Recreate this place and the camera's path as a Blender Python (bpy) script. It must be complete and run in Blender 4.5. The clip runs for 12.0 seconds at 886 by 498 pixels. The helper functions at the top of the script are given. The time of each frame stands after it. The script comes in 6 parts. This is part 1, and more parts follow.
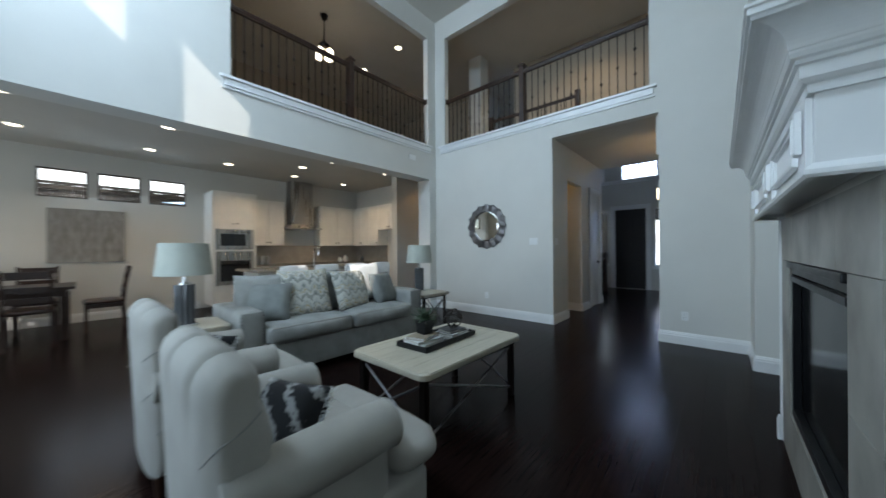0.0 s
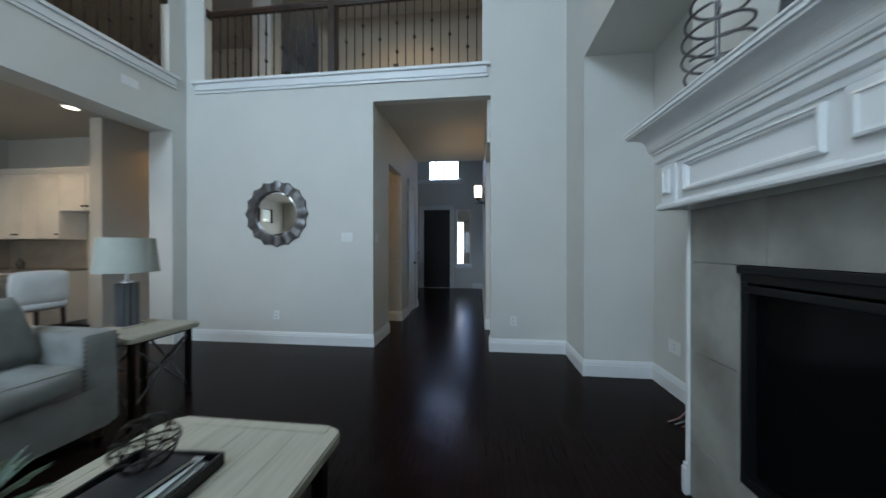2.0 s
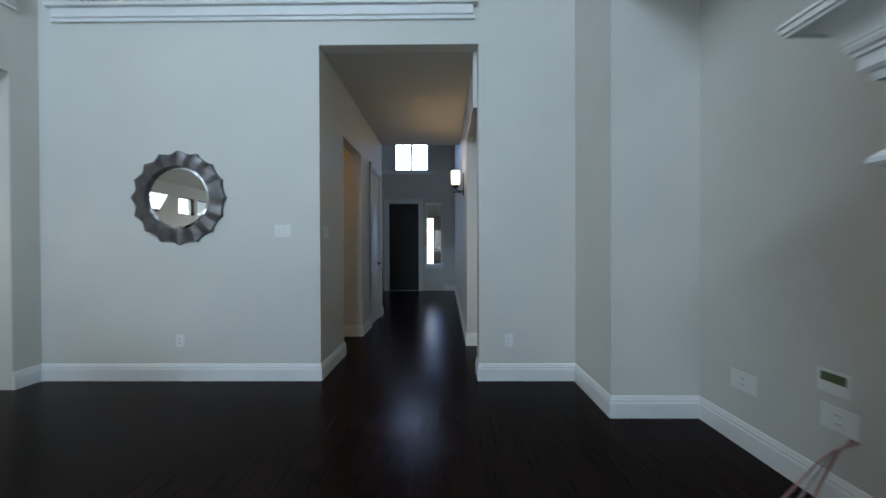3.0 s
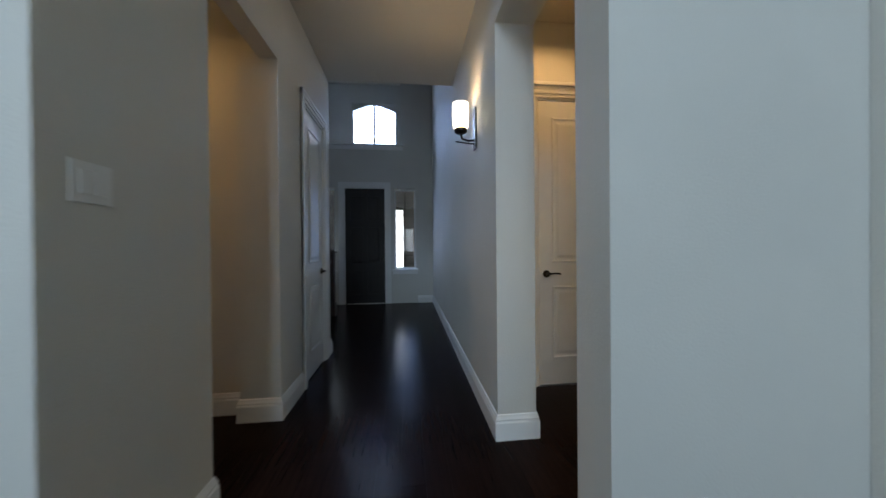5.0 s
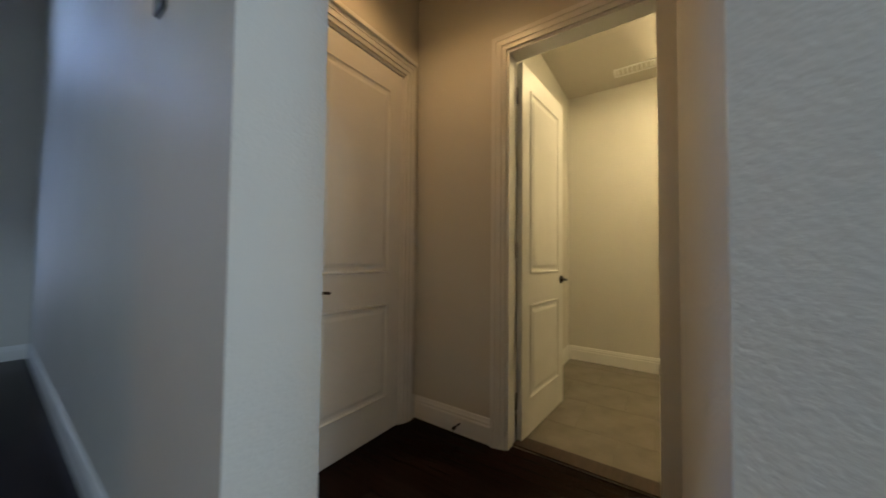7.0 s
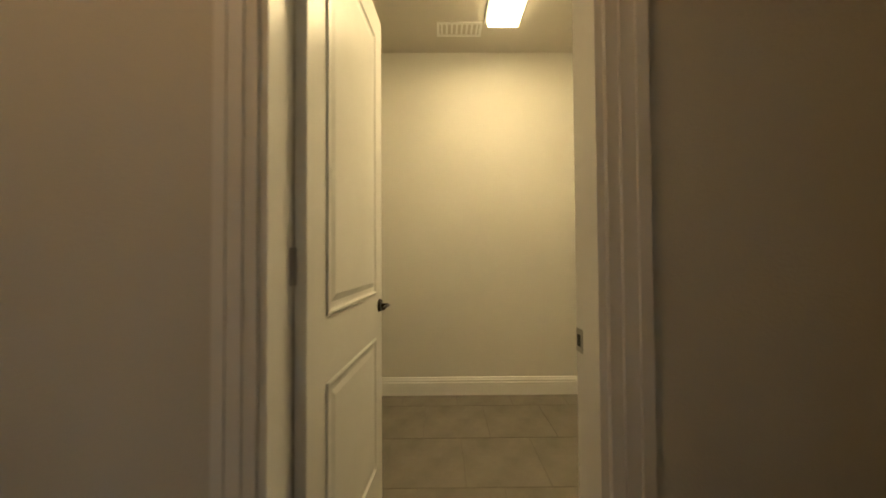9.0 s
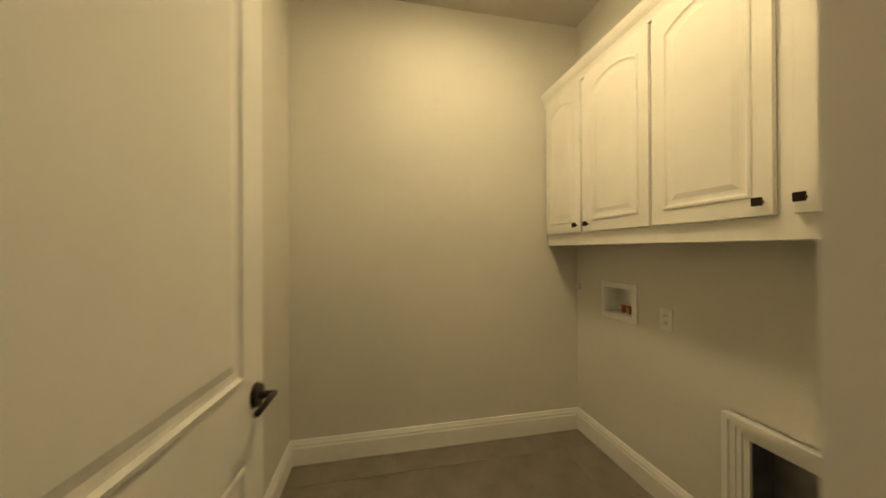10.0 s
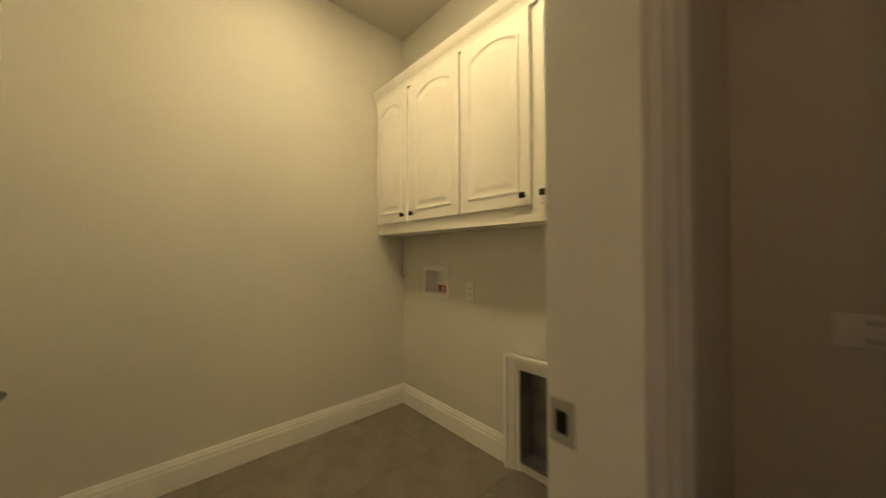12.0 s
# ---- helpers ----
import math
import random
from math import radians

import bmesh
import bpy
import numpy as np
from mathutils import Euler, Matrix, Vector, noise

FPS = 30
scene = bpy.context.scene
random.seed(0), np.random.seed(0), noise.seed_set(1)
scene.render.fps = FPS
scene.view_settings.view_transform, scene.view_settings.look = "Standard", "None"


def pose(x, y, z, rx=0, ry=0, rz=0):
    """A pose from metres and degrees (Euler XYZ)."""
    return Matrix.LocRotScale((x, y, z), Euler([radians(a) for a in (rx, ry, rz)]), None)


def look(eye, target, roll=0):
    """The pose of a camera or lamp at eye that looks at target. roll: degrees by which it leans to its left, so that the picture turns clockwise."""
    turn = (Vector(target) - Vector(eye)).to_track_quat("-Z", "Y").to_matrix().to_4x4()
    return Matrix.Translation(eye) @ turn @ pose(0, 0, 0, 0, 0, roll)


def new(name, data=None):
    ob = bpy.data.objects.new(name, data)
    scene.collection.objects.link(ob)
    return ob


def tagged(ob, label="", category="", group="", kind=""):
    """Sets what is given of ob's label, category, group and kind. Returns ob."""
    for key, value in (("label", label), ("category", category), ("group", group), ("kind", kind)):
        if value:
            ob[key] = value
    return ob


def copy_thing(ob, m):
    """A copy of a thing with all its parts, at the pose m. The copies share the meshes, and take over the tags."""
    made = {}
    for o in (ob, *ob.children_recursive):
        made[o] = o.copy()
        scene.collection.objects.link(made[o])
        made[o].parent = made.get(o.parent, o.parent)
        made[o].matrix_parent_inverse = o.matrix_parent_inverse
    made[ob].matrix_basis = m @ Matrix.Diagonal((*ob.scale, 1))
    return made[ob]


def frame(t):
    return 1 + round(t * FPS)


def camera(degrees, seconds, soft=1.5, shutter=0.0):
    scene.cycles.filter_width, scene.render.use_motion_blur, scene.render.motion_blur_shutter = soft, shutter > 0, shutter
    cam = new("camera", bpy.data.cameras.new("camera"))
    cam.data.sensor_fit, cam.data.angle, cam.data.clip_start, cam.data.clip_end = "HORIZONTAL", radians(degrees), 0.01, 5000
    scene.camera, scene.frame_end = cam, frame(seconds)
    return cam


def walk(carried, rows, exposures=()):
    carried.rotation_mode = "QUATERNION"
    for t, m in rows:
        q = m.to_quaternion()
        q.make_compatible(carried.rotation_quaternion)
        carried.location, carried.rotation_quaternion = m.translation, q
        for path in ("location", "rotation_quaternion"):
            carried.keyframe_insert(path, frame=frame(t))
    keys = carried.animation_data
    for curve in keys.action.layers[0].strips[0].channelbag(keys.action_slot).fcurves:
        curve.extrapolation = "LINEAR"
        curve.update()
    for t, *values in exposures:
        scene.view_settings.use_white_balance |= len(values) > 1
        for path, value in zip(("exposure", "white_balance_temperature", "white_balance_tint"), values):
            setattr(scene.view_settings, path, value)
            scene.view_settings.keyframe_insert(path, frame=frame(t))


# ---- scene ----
cam = camera(108.7, 12.0, shutter=0.5)

PATH = [
    (0, (0.966, 0.466, 1.253), (-0.351, 1.971, 1.255), -0.4),
    (0.5, (0.706, 0.69, 1.24), (-0.332, 2.4, 1.243), -0.2),
    (1, (0.514, 0.969, 1.236), (-0.221, 2.829, 1.239), -0.1),
    (1.5, (0.35, 1.324, 1.239), (-0.096, 3.273, 1.24), -0.0),
    (2, (0.215, 1.739, 1.237), (-0.017, 3.725, 1.233), -0.0),
    (2.5, (0.107, 2.208, 1.233), (0.015, 4.206, 1.225), -0.1),
    (3, (0.034, 2.685, 1.227), (0.018, 4.685, 1.214), -0.2),
    (5, (-0.237, 4.746, 1.182), (-0.018, 6.734, 1.172), -0.5),
    (5.5, (-0.238, 5.101, 1.158), (0.284, 7.031, 1.166), -0.0),
    (6, (-0.228, 5.379, 1.158), (0.686, 7.158, 1.180), 0.3),
    (6.5, (-0.112, 5.633, 1.133), (1.184, 7.155, 1.188), 0.3),
    (7, (-0.013, 5.830, 1.141), (1.629, 6.970, 1.202), 0.6),
    (7.5, (0.169, 5.980, 1.137), (2.025, 6.718, 1.237), 1.1),
    (9.5, (1.420, 6.220, 1.288), (3.411, 6.025, 1.296), -0.5),
    (10, (1.732, 6.200, 1.359), (3.691, 5.797, 1.363), -0.3),
    (10.5, (1.916, 6.143, 1.414), (3.811, 5.504, 1.420), -0.4),
    (11, (1.979, 6.126, 1.372), (3.768, 5.231, 1.387), -0.2),
    (11.5, (1.885, 6.156, 1.300), (3.527, 5.014, 1.325), -0.2),
    (12, (1.685, 6.263, 1.235), (3.168, 4.921, 1.266), -0.2),
]
walk(cam, [(t, look(eye, target, roll)) for t, eye, target, roll in PATH],
     [(0, -0.12), (3, -0.1), (5, 0.0), (7.5, 0.05), (9.5, 0.25), (10, -0.12), (10.5, -0.22), (11, -0.28), (11.5, -0.33), (12, -0.15)])

# ---- world, sun, large lights ----
world = bpy.data.worlds.new("world")
scene.world = world
world.use_nodes = True
wn = world.node_tree.nodes
sky = wn.new("ShaderNodeTexSky")
sky.sky_type = "NISHITA"
sky.sun_disc = False
sky.sun_elevation = radians(38.8)
sky.sun_rotation = radians(153)
world.node_tree.links.new(sky.outputs[0], wn["Background"].inputs[0])
wn["Background"].inputs[1].default_value = 0.12

sun_data = bpy.data.lights.new("sun", "SUN")
sun_data.energy, sun_data.angle, sun_data.color = 5.0, radians(0.5), (1.0, 0.95, 0.88)
sun = new("sun", sun_data)
sun.matrix_world = look((5.0, -10.0, 9.0), (0, 0, 0))


def lamp_area(name, eye, target, w, h, watts, color):
    d = bpy.data.lights.new(name, "AREA")
    d.shape, d.size, d.size_y, d.energy, d.color = "RECTANGLE", w, h, watts, color
    ob = new(name, d)
    ob.matrix_world = look(eye, target)
    return ob


def lamp_spot(name, eye, watts, color, angle=120, radius=0.05):
    d = bpy.data.lights.new(name, "SPOT")
    d.energy, d.color, d.spot_size, d.spot_blend, d.shadow_soft_size = watts, color, radians(angle), 0.6, radius
    ob = new(name, d)
    ob.matrix_world = look(eye, (eye[0] + 0.001, eye[1], eye[2] - 1))
    return ob


def lamp_point(name, eye, watts, color, radius=0.05):
    d = bpy.data.lights.new(name, "POINT")
    d.energy, d.color, d.shadow_soft_size = watts, color, radius
    ob = new(name, d)
    ob.location = eye
    return ob


DAY = (0.575, 0.775, 1.0)
WARM = (1.0, 0.58, 0.23)
TUBE = (1.0, 0.755, 0.385)
# daylight in the window openings behind the start of the walk
lamp_area("daylight_upper", (-1.95, -0.72, 5.1), (-1.95, 5.0, 2.6), 2.9, 0.9, 250, DAY)
lamp_area("daylight_lower", (-1.5, -0.72, 1.5), (-1.5, 4.0, 1.5), 3.2, 1.7, 52, DAY)
# daylight at the entry and the dining windows
lamp_area("daylight_entry_high", (-0.96, 12.35, 4.1), (-0.9, 8.0, 2.4), 1.3, 1.1, 60, (0.34, 0.54, 1.0))
lamp_area("daylight_entry_side", (-0.30, 11.55, 1.6), (-0.6, 8.0, 0.8), 0.4, 1.6, 4.5, (0.30, 0.50, 1.0))
lamp_area("daylight_entry_stair", (-1.97, 11.55, 1.6), (-1.2, 8.0, 1.2), 0.4, 1.6, 7, (0.72, 0.86, 1.0))
lamp_area("daylight_dining_south", (-5.8, -2.52, 1.5), (-5.8, 2.0, 1.2), 2.6, 2.0, 40, (0.72, 0.86, 1.0))
lamp_area("daylight_dining", (-7.55, 1.0, 2.45), (-5.0, 1.2, 0.8), 1.9, 0.45, 9, DAY)
# lamps of the house
lamp_area("laundry_light", (2.86, 5.72, 2.97), (2.86, 5.72, 0), 0.85, 0.22, 16.5, TUBE)
lamp_point("laundry_light_sides", (2.86, 5.72, 2.93), 3.0, TUBE, 0.04)
lamp_spot("alcove_can", (0.95, 6.85, 3.04), 19, WARM, 150)
lamp_spot("passage_can", (-2.3, 6.75, 3.0), 20, WARM, 150)
lamp_spot("kitchen_passage_can", (-4.7, 6.7, 3.0), 14, WARM, 150)

# ---- materials ----


def material(name, color, rough=0.5, metal=0.0, vary=0.08, scale=8.0, grain=60.0, bump=0.15, bump_dist=0.002,
             stretch=(1, 1, 1), coat=0.0, color2=None, spec=0.5, per_object=0.0):
    m = bpy.data.materials.new(name)
    m.use_nodes = True
    nt = m.node_tree
    n, l = nt.nodes, nt.links
    b = n["Principled BSDF"]
    b.inputs["Roughness"].default_value = rough
    b.inputs["Metallic"].default_value = metal
    b.inputs["Coat Weight"].default_value = coat
    b.inputs["Specular IOR Level"].default_value = spec
    tc = n.new("ShaderNodeTexCoord")
    mp = n.new("ShaderNodeMapping")
    mp.inputs["Scale"].default_value = stretch
    l.new(tc.outputs["Object"], mp.inputs["Vector"])
    big = n.new("ShaderNodeTexNoise")
    big.inputs["Scale"].default_value, big.inputs["Detail"].default_value = scale, 4
    fine = n.new("ShaderNodeTexNoise")
    fine.inputs["Scale"].default_value, fine.inputs["Detail"].default_value = grain, 3
    l.new(mp.outputs[0], big.inputs["Vector"])
    l.new(mp.outputs[0], fine.inputs["Vector"])
    mix = n.new("ShaderNodeMix")
    mix.data_type = "RGBA"
    c2 = color2 or tuple(max(0.0, c * (1 - vary * 2.2)) for c in color)
    mix.inputs["A"].default_value = (*color, 1)
    mix.inputs["B"].default_value = (*c2, 1)
    ramp = n.new("ShaderNodeMapRange")
    ramp.inputs["From Min"].default_value, ramp.inputs["From Max"].default_value = 0.35, 0.7
    l.new(big.outputs["Fac"], ramp.inputs["Value"])
    l.new(ramp.outputs[0], mix.inputs["Factor"])
    out = mix.outputs["Result"]
    hsv = n.new("ShaderNodeHueSaturation")
    l.new(out, hsv.inputs["Color"])
    val = n.new("ShaderNodeMath")
    val.operation = "MULTIPLY_ADD"
    l.new(fine.outputs["Fac"], val.inputs[0])
    val.inputs[1].default_value, val.inputs[2].default_value = vary, 1 - vary * 0.5
    last = val.outputs[0]
    if per_object:
        info = n.new("ShaderNodeObjectInfo")
        add = n.new("ShaderNodeMath")
        add.operation = "MULTIPLY_ADD"
        l.new(info.outputs["Random"], add.inputs[0])
        add.inputs[1].default_value = per_object
        l.new(last, add.inputs[2])
        last = add.outputs[0]
    l.new(last, hsv.inputs["Value"])
    l.new(hsv.outputs[0], b.inputs["Base Color"])
    rr = n.new("ShaderNodeMath")
    rr.operation = "MULTIPLY_ADD"
    l.new(big.outputs["Fac"], rr.inputs[0])
    rr.inputs[1].default_value, rr.inputs[2].default_value = 0.12, max(0.02, rough - 0.06)
    l.new(rr.outputs[0], b.inputs["Roughness"])
    if bump:
        bp = n.new("ShaderNodeBump")
        bp.inputs["Strength"].default_value, bp.inputs["Distance"].default_value = bump, bump_dist
        l.new(fine.outputs["Fac"], bp.inputs["Height"])
        l.new(bp.outputs[0], b.inputs["Normal"])
    return m


def glow(name, color, strength):
    m = bpy.data.materials.new(name)
    m.use_nodes = True
    b = m.node_tree.nodes["Principled BSDF"]
    b.inputs["Base Color"].default_value = (*color, 1)
    b.inputs["Emission Color"].default_value = (*color, 1)
    b.inputs["Emission Strength"].default_value = strength
    return m


def glass(name, rough=0.0, color=(1, 1, 1)):
    m = bpy.data.materials.new(name)
    m.use_nodes = True
    b = m.node_tree.nodes["Principled BSDF"]
    b.inputs["Base Color"].default_value = (*color, 1)
    b.inputs["Transmission Weight"].default_value = 1
    b.inputs["Roughness"].default_value = rough
    return m


WALL = material("wall_paint", (0.655, 0.64, 0.59), 0.62, vary=0.03, scale=1.2, grain=110, bump=0.42, bump_dist=0.0032)
TAN = material("tan_paint", (0.42, 0.34, 0.25), 0.7, vary=0.04, scale=1.0, grain=70, bump=0.3, bump_dist=0.003)
CEIL = material("ceiling_paint", (0.56, 0.53, 0.47), 0.8, vary=0.03, scale=1.5, grain=90, bump=0.5, bump_dist=0.003)
TRIM = material("white_trim", (0.80, 0.80, 0.78), 0.32, vary=0.03, scale=3, grain=25, bump=0.06)
CABW = material("cabinet_paint", (0.84, 0.82, 0.77), 0.38, vary=0.03, scale=4, grain=30, bump=0.06)
WOOD = material("dark_plank", (0.0115, 0.0058, 0.0048), 0.22, vary=0.25, scale=5, grain=40, bump=0.22, bump_dist=0.001,
                stretch=(9, 0.6, 1), coat=0.0, per_object=0.5, spec=0.048, color2=(0.005, 0.0026, 0.0022))
SUBF = material("floor_joint", (0.006, 0.004, 0.003), 0.7)
TILE = material("floor_tile", (0.21, 0.19, 0.16), 0.5, vary=0.12, scale=5, grain=45, bump=0.12, per_object=0.05)
GROUT = material("grout", (0.195, 0.177, 0.15), 0.85, vary=0.1)
STONE = material("surround_stone", (0.33, 0.32, 0.28), 0.42, vary=0.2, scale=3.2, grain=14, bump=0.12, color2=(0.19, 0.175, 0.15), per_object=0.12)
BLACK = material("black_metal", (0.012, 0.012, 0.013), 0.38, metal=0.4, vary=0.1)
BRONZE = material("dark_bronze", (0.03, 0.024, 0.02), 0.35, metal=0.8, vary=0.15)
IRON = material("iron_baluster", (0.035, 0.027, 0.022), 0.5, metal=0.5, vary=0.2)
DARKWOOD = material("stained_wood", (0.045, 0.022, 0.014), 0.36, vary=0.25, scale=6, grain=35, stretch=(1, 6, 1), bump=0.15)
DOORWOOD = material("front_door_wood", (0.012, 0.009, 0.008), 0.45, vary=0.25, scale=5, grain=30, stretch=(8, 8, 0.8), bump=0.2)
LINEN = material("sofa_linen", (0.30, 0.30, 0.28), 0.9, vary=0.12, scale=6, grain=420, bump=0.6, bump_dist=0.0015)
CREAM = material("armchair_cotton", (0.34, 0.325, 0.29), 0.9, vary=0.07, scale=5, grain=380, bump=0.5, bump_dist=0.0015)
PILGREY = material("grey_green_cushion", (0.22, 0.23, 0.215), 0.92, vary=0.12, scale=8, grain=300, bump=0.5)
LIMED = material("limed_oak", (0.44, 0.40, 0.31), 0.42, vary=0.06, scale=5, grain=30, stretch=(9, 0.8, 9), bump=0.2, color2=(0.38, 0.345, 0.265))
LINSHADE = material("lamp_shade_linen", (0.43, 0.45, 0.39), 0.9, vary=0.05, grain=250, bump=0.3)
SMOKE = material("smoked_glass_base", (0.09, 0.095, 0.10), 0.12, vary=0.1, coat=0.6)
CHROME = material("chrome", (0.75, 0.75, 0.75), 0.16, metal=1.0, vary=0.03, bump=0)
STEEL = material("brushed_steel", (0.48, 0.47, 0.45), 0.28, metal=1.0, vary=0.04, scale=2, grain=30, bump=0.04, stretch=(6, 6, 0.4))
PEWTER = material("pewter_frame", (0.21, 0.20, 0.20), 0.33, metal=0.75, vary=0.25, scale=9, grain=40)
MIRROR = material("mirror_glass", (0.9, 0.9, 0.88), 0.0, metal=1.0, vary=0.0, bump=0)
MIRROR.node_tree.nodes["Principled BSDF"].inputs["Roughness"].default_value = 0.01
for link in list(MIRROR.node_tree.links):
    if link.to_socket.name == "Roughness":
        MIRROR.node_tree.links.remove(link)
PLASTIC = material("white_plastic", (0.78, 0.78, 0.76), 0.35, vary=0.02, bump=0)
PAPER = material("book_paper", (0.62, 0.60, 0.55), 0.85, vary=0.1, scale=4, grain=200, stretch=(1, 1, 20))
LEAF = material("succulent_leaf", (0.06, 0.10, 0.055), 0.5, vary=0.25, scale=20)
GRANITE = material("granite", (0.30, 0.27, 0.23), 0.2, vary=0.3, scale=40, grain=160, bump=0.02)
SPLASH = material("splash_tile", (0.42, 0.38, 0.32), 0.35, vary=0.08, scale=6)
FIREGLASS = material("firebox_glass", (0.004, 0.004, 0.004), 0.12, vary=0.0, spec=0.12, bump=0)
GALV = material("galvanised_metal", (0.30, 0.30, 0.30), 0.45, metal=0.9, vary=0.12, scale=9, grain=60, bump=0.05)
OVEN = material("oven_glass", (0.01, 0.01, 0.012), 0.08, vary=0.0, coat=0.5)
ARTCANVAS = material("grey_canvas", (0.33, 0.32, 0.30), 0.9, vary=0.3, scale=5, grain=30, stretch=(1, 3, 1), color2=(0.19, 0.18, 0.17))
CANGLOW = glow("can_glow", (1.0, 0.86, 0.66), 7.0)
TUBEGLOW = glow("tube_glow", (1.0, 0.79, 0.42), 6.5)
SHADEGLOW = glow("sconce_glow", (1.0, 0.86, 0.6), 3.2)
SKYGLOW = glow("daylight_backdrop", (0.92, 0.97, 1.0), 1.7)
WHITEC = material("white_book_cover", (0.62, 0.62, 0.60), 0.5, vary=0.08)
TANC = material("tan_book_cover", (0.30, 0.24, 0.17), 0.7, vary=0.12)
DARKC = material("charcoal_book_cover", (0.025, 0.025, 0.028), 0.5, vary=0.1)
STOOL = material("white_upholstery", (0.72, 0.71, 0.68), 0.75, vary=0.05)
FENCE = material("fence_board", (0.15, 0.135, 0.125), 0.9, vary=0.25, scale=5, grain=30)
PANE = glass("window_glass")


def weave(name, roughness=0.92):
    m = bpy.data.materials.new(name)
    m.use_nodes = True
    n, l = m.node_tree.nodes, m.node_tree.links
    b = n["Principled BSDF"]
    b.inputs["Roughness"].default_value = roughness
    tc = n.new("ShaderNodeTexCoord")
    fine = n.new("ShaderNodeTexNoise")
    fine.inputs["Scale"].default_value = 300
    l.new(tc.outputs["Object"], fine.inputs["Vector"])
    bp = n.new("ShaderNodeBump")
    bp.inputs["Strength"].default_value, bp.inputs["Distance"].default_value = 0.5, 0.002
    l.new(fine.outputs["Fac"], bp.inputs["Height"])
    l.new(bp.outputs[0], b.inputs["Normal"])
    return m, n, l, b, tc


def calc(n, l, op, a, b=0.0):
    k = n.new("ShaderNodeMath")
    k.operation = op
    for i, v in enumerate((a, b)):
        if isinstance(v, (int, float)):
            k.inputs[i].default_value = v
        else:
            l.new(v, k.inputs[i])
    return k.outputs[0]


def zigzag_weave(name):
    """Cream fabric with broken chevrons in greys and ochre."""
    m, n, l, b, tc = weave(name)
    sep = n.new("ShaderNodeSeparateXYZ")
    l.new(tc.outputs["Object"], sep.inputs[0])
    wob = n.new("ShaderNodeTexNoise")
    wob.inputs["Scale"].default_value = 14
    l.new(tc.outputs["Object"], wob.inputs["Vector"])
    tri = calc(n, l, "PINGPONG", sep.outputs["Y"], 0.055)
    v = calc(n, l, "ADD", calc(n, l, "MULTIPLY", tri, 1.25), sep.outputs["Z"])
    v = calc(n, l, "ADD", v, calc(n, l, "MULTIPLY", wob.outputs["Fac"], 0.014))
    v = calc(n, l, "MULTIPLY", v, 5.4)
    band = calc(n, l, "FRACT", v)
    patch = n.new("ShaderNodeTexNoise")
    patch.inputs["Scale"].default_value, patch.inputs["Detail"].default_value = 16, 2
    l.new(tc.outputs["Object"], patch.inputs["Vector"])
    band = calc(n, l, "ADD", band, calc(n, l, "MULTIPLY", calc(n, l, "SUBTRACT", patch.outputs["Fac"], 0.5), 0.75))
    ramp = n.new("ShaderNodeValToRGB")
    ramp.color_ramp.interpolation = "CONSTANT"
    e = ramp.color_ramp.elements
    e[0].color, e[1].color = (0.50, 0.49, 0.43, 1), (0.47, 0.46, 0.41, 1)
    e[1].position = 0.94
    for at, c in ((0.20, (0.13, 0.14, 0.13)), (0.25, (0.30, 0.30, 0.26)), (0.42, (0.52, 0.51, 0.46)), (0.58, (0.36, 0.27, 0.12)), (0.63, (0.46, 0.44, 0.37)), (0.78, (0.20, 0.22, 0.20)), (0.83, (0.42, 0.42, 0.38))):
        k = e.new(at)
        k.color = (*c, 1)
    l.new(band, ramp.inputs["Fac"])
    l.new(ramp.outputs[0], b.inputs["Base Color"])
    return m


def black_weave(name):
    """Black fabric with ragged pale bands."""
    m, n, l, b, tc = weave(name)
    wave = n.new("ShaderNodeTexWave")
    wave.bands_direction = "DIAGONAL"
    for key, val in (("Scale", 4.2), ("Distortion", 3.0), ("Detail", 4.0), ("Detail Scale", 9.0)):
        wave.inputs[key].default_value = val
    l.new(tc.outputs["Object"], wave.inputs["Vector"])
    ramp = n.new("ShaderNodeValToRGB")
    e = ramp.color_ramp.elements
    e[0].color, e[1].color = (0.010, 0.010, 0.011, 1), (0.26, 0.26, 0.25, 1)
    e[0].position, e[1].position = 0.70, 0.97
    l.new(wave.outputs["Fac"], ramp.inputs["Fac"])
    l.new(ramp.outputs[0], b.inputs["Base Color"])
    return m


ZIGZAG = zigzag_weave("zigzag_weave")
TRIBAL = black_weave("black_white_weave")

# ---- mesh helpers ----


def box(bm, x0, x1, y0, y1, z0, z1, bevel=0.0, m=None):
    mat = Matrix.LocRotScale(((x0 + x1) / 2, (y0 + y1) / 2, (z0 + z1) / 2), None, (x1 - x0, y1 - y0, z1 - z0))
    if m is not None:
        mat = m @ mat
    made = bmesh.ops.create_cube(bm, size=1, matrix=mat)["verts"]
    if bevel:
        edges = list({e for v in made for e in v.link_edges})
        bmesh.ops.bevel(bm, geom=edges, offset=bevel, segments=2, profile=0.6, affect="EDGES")
    return bm


def cyl(bm, p, q, r0, r1=None, seg=16, caps=True):
    p, q = Vector(p), Vector(q)
    d = q - p
    m = Matrix.Translation((p + q) / 2) @ d.to_track_quat("Z", "Y").to_matrix().to_4x4()
    bmesh.ops.create_cone(bm, cap_ends=caps, segments=seg, radius1=r0, radius2=r0 if r1 is None else r1, depth=d.length, matrix=m)
    return bm


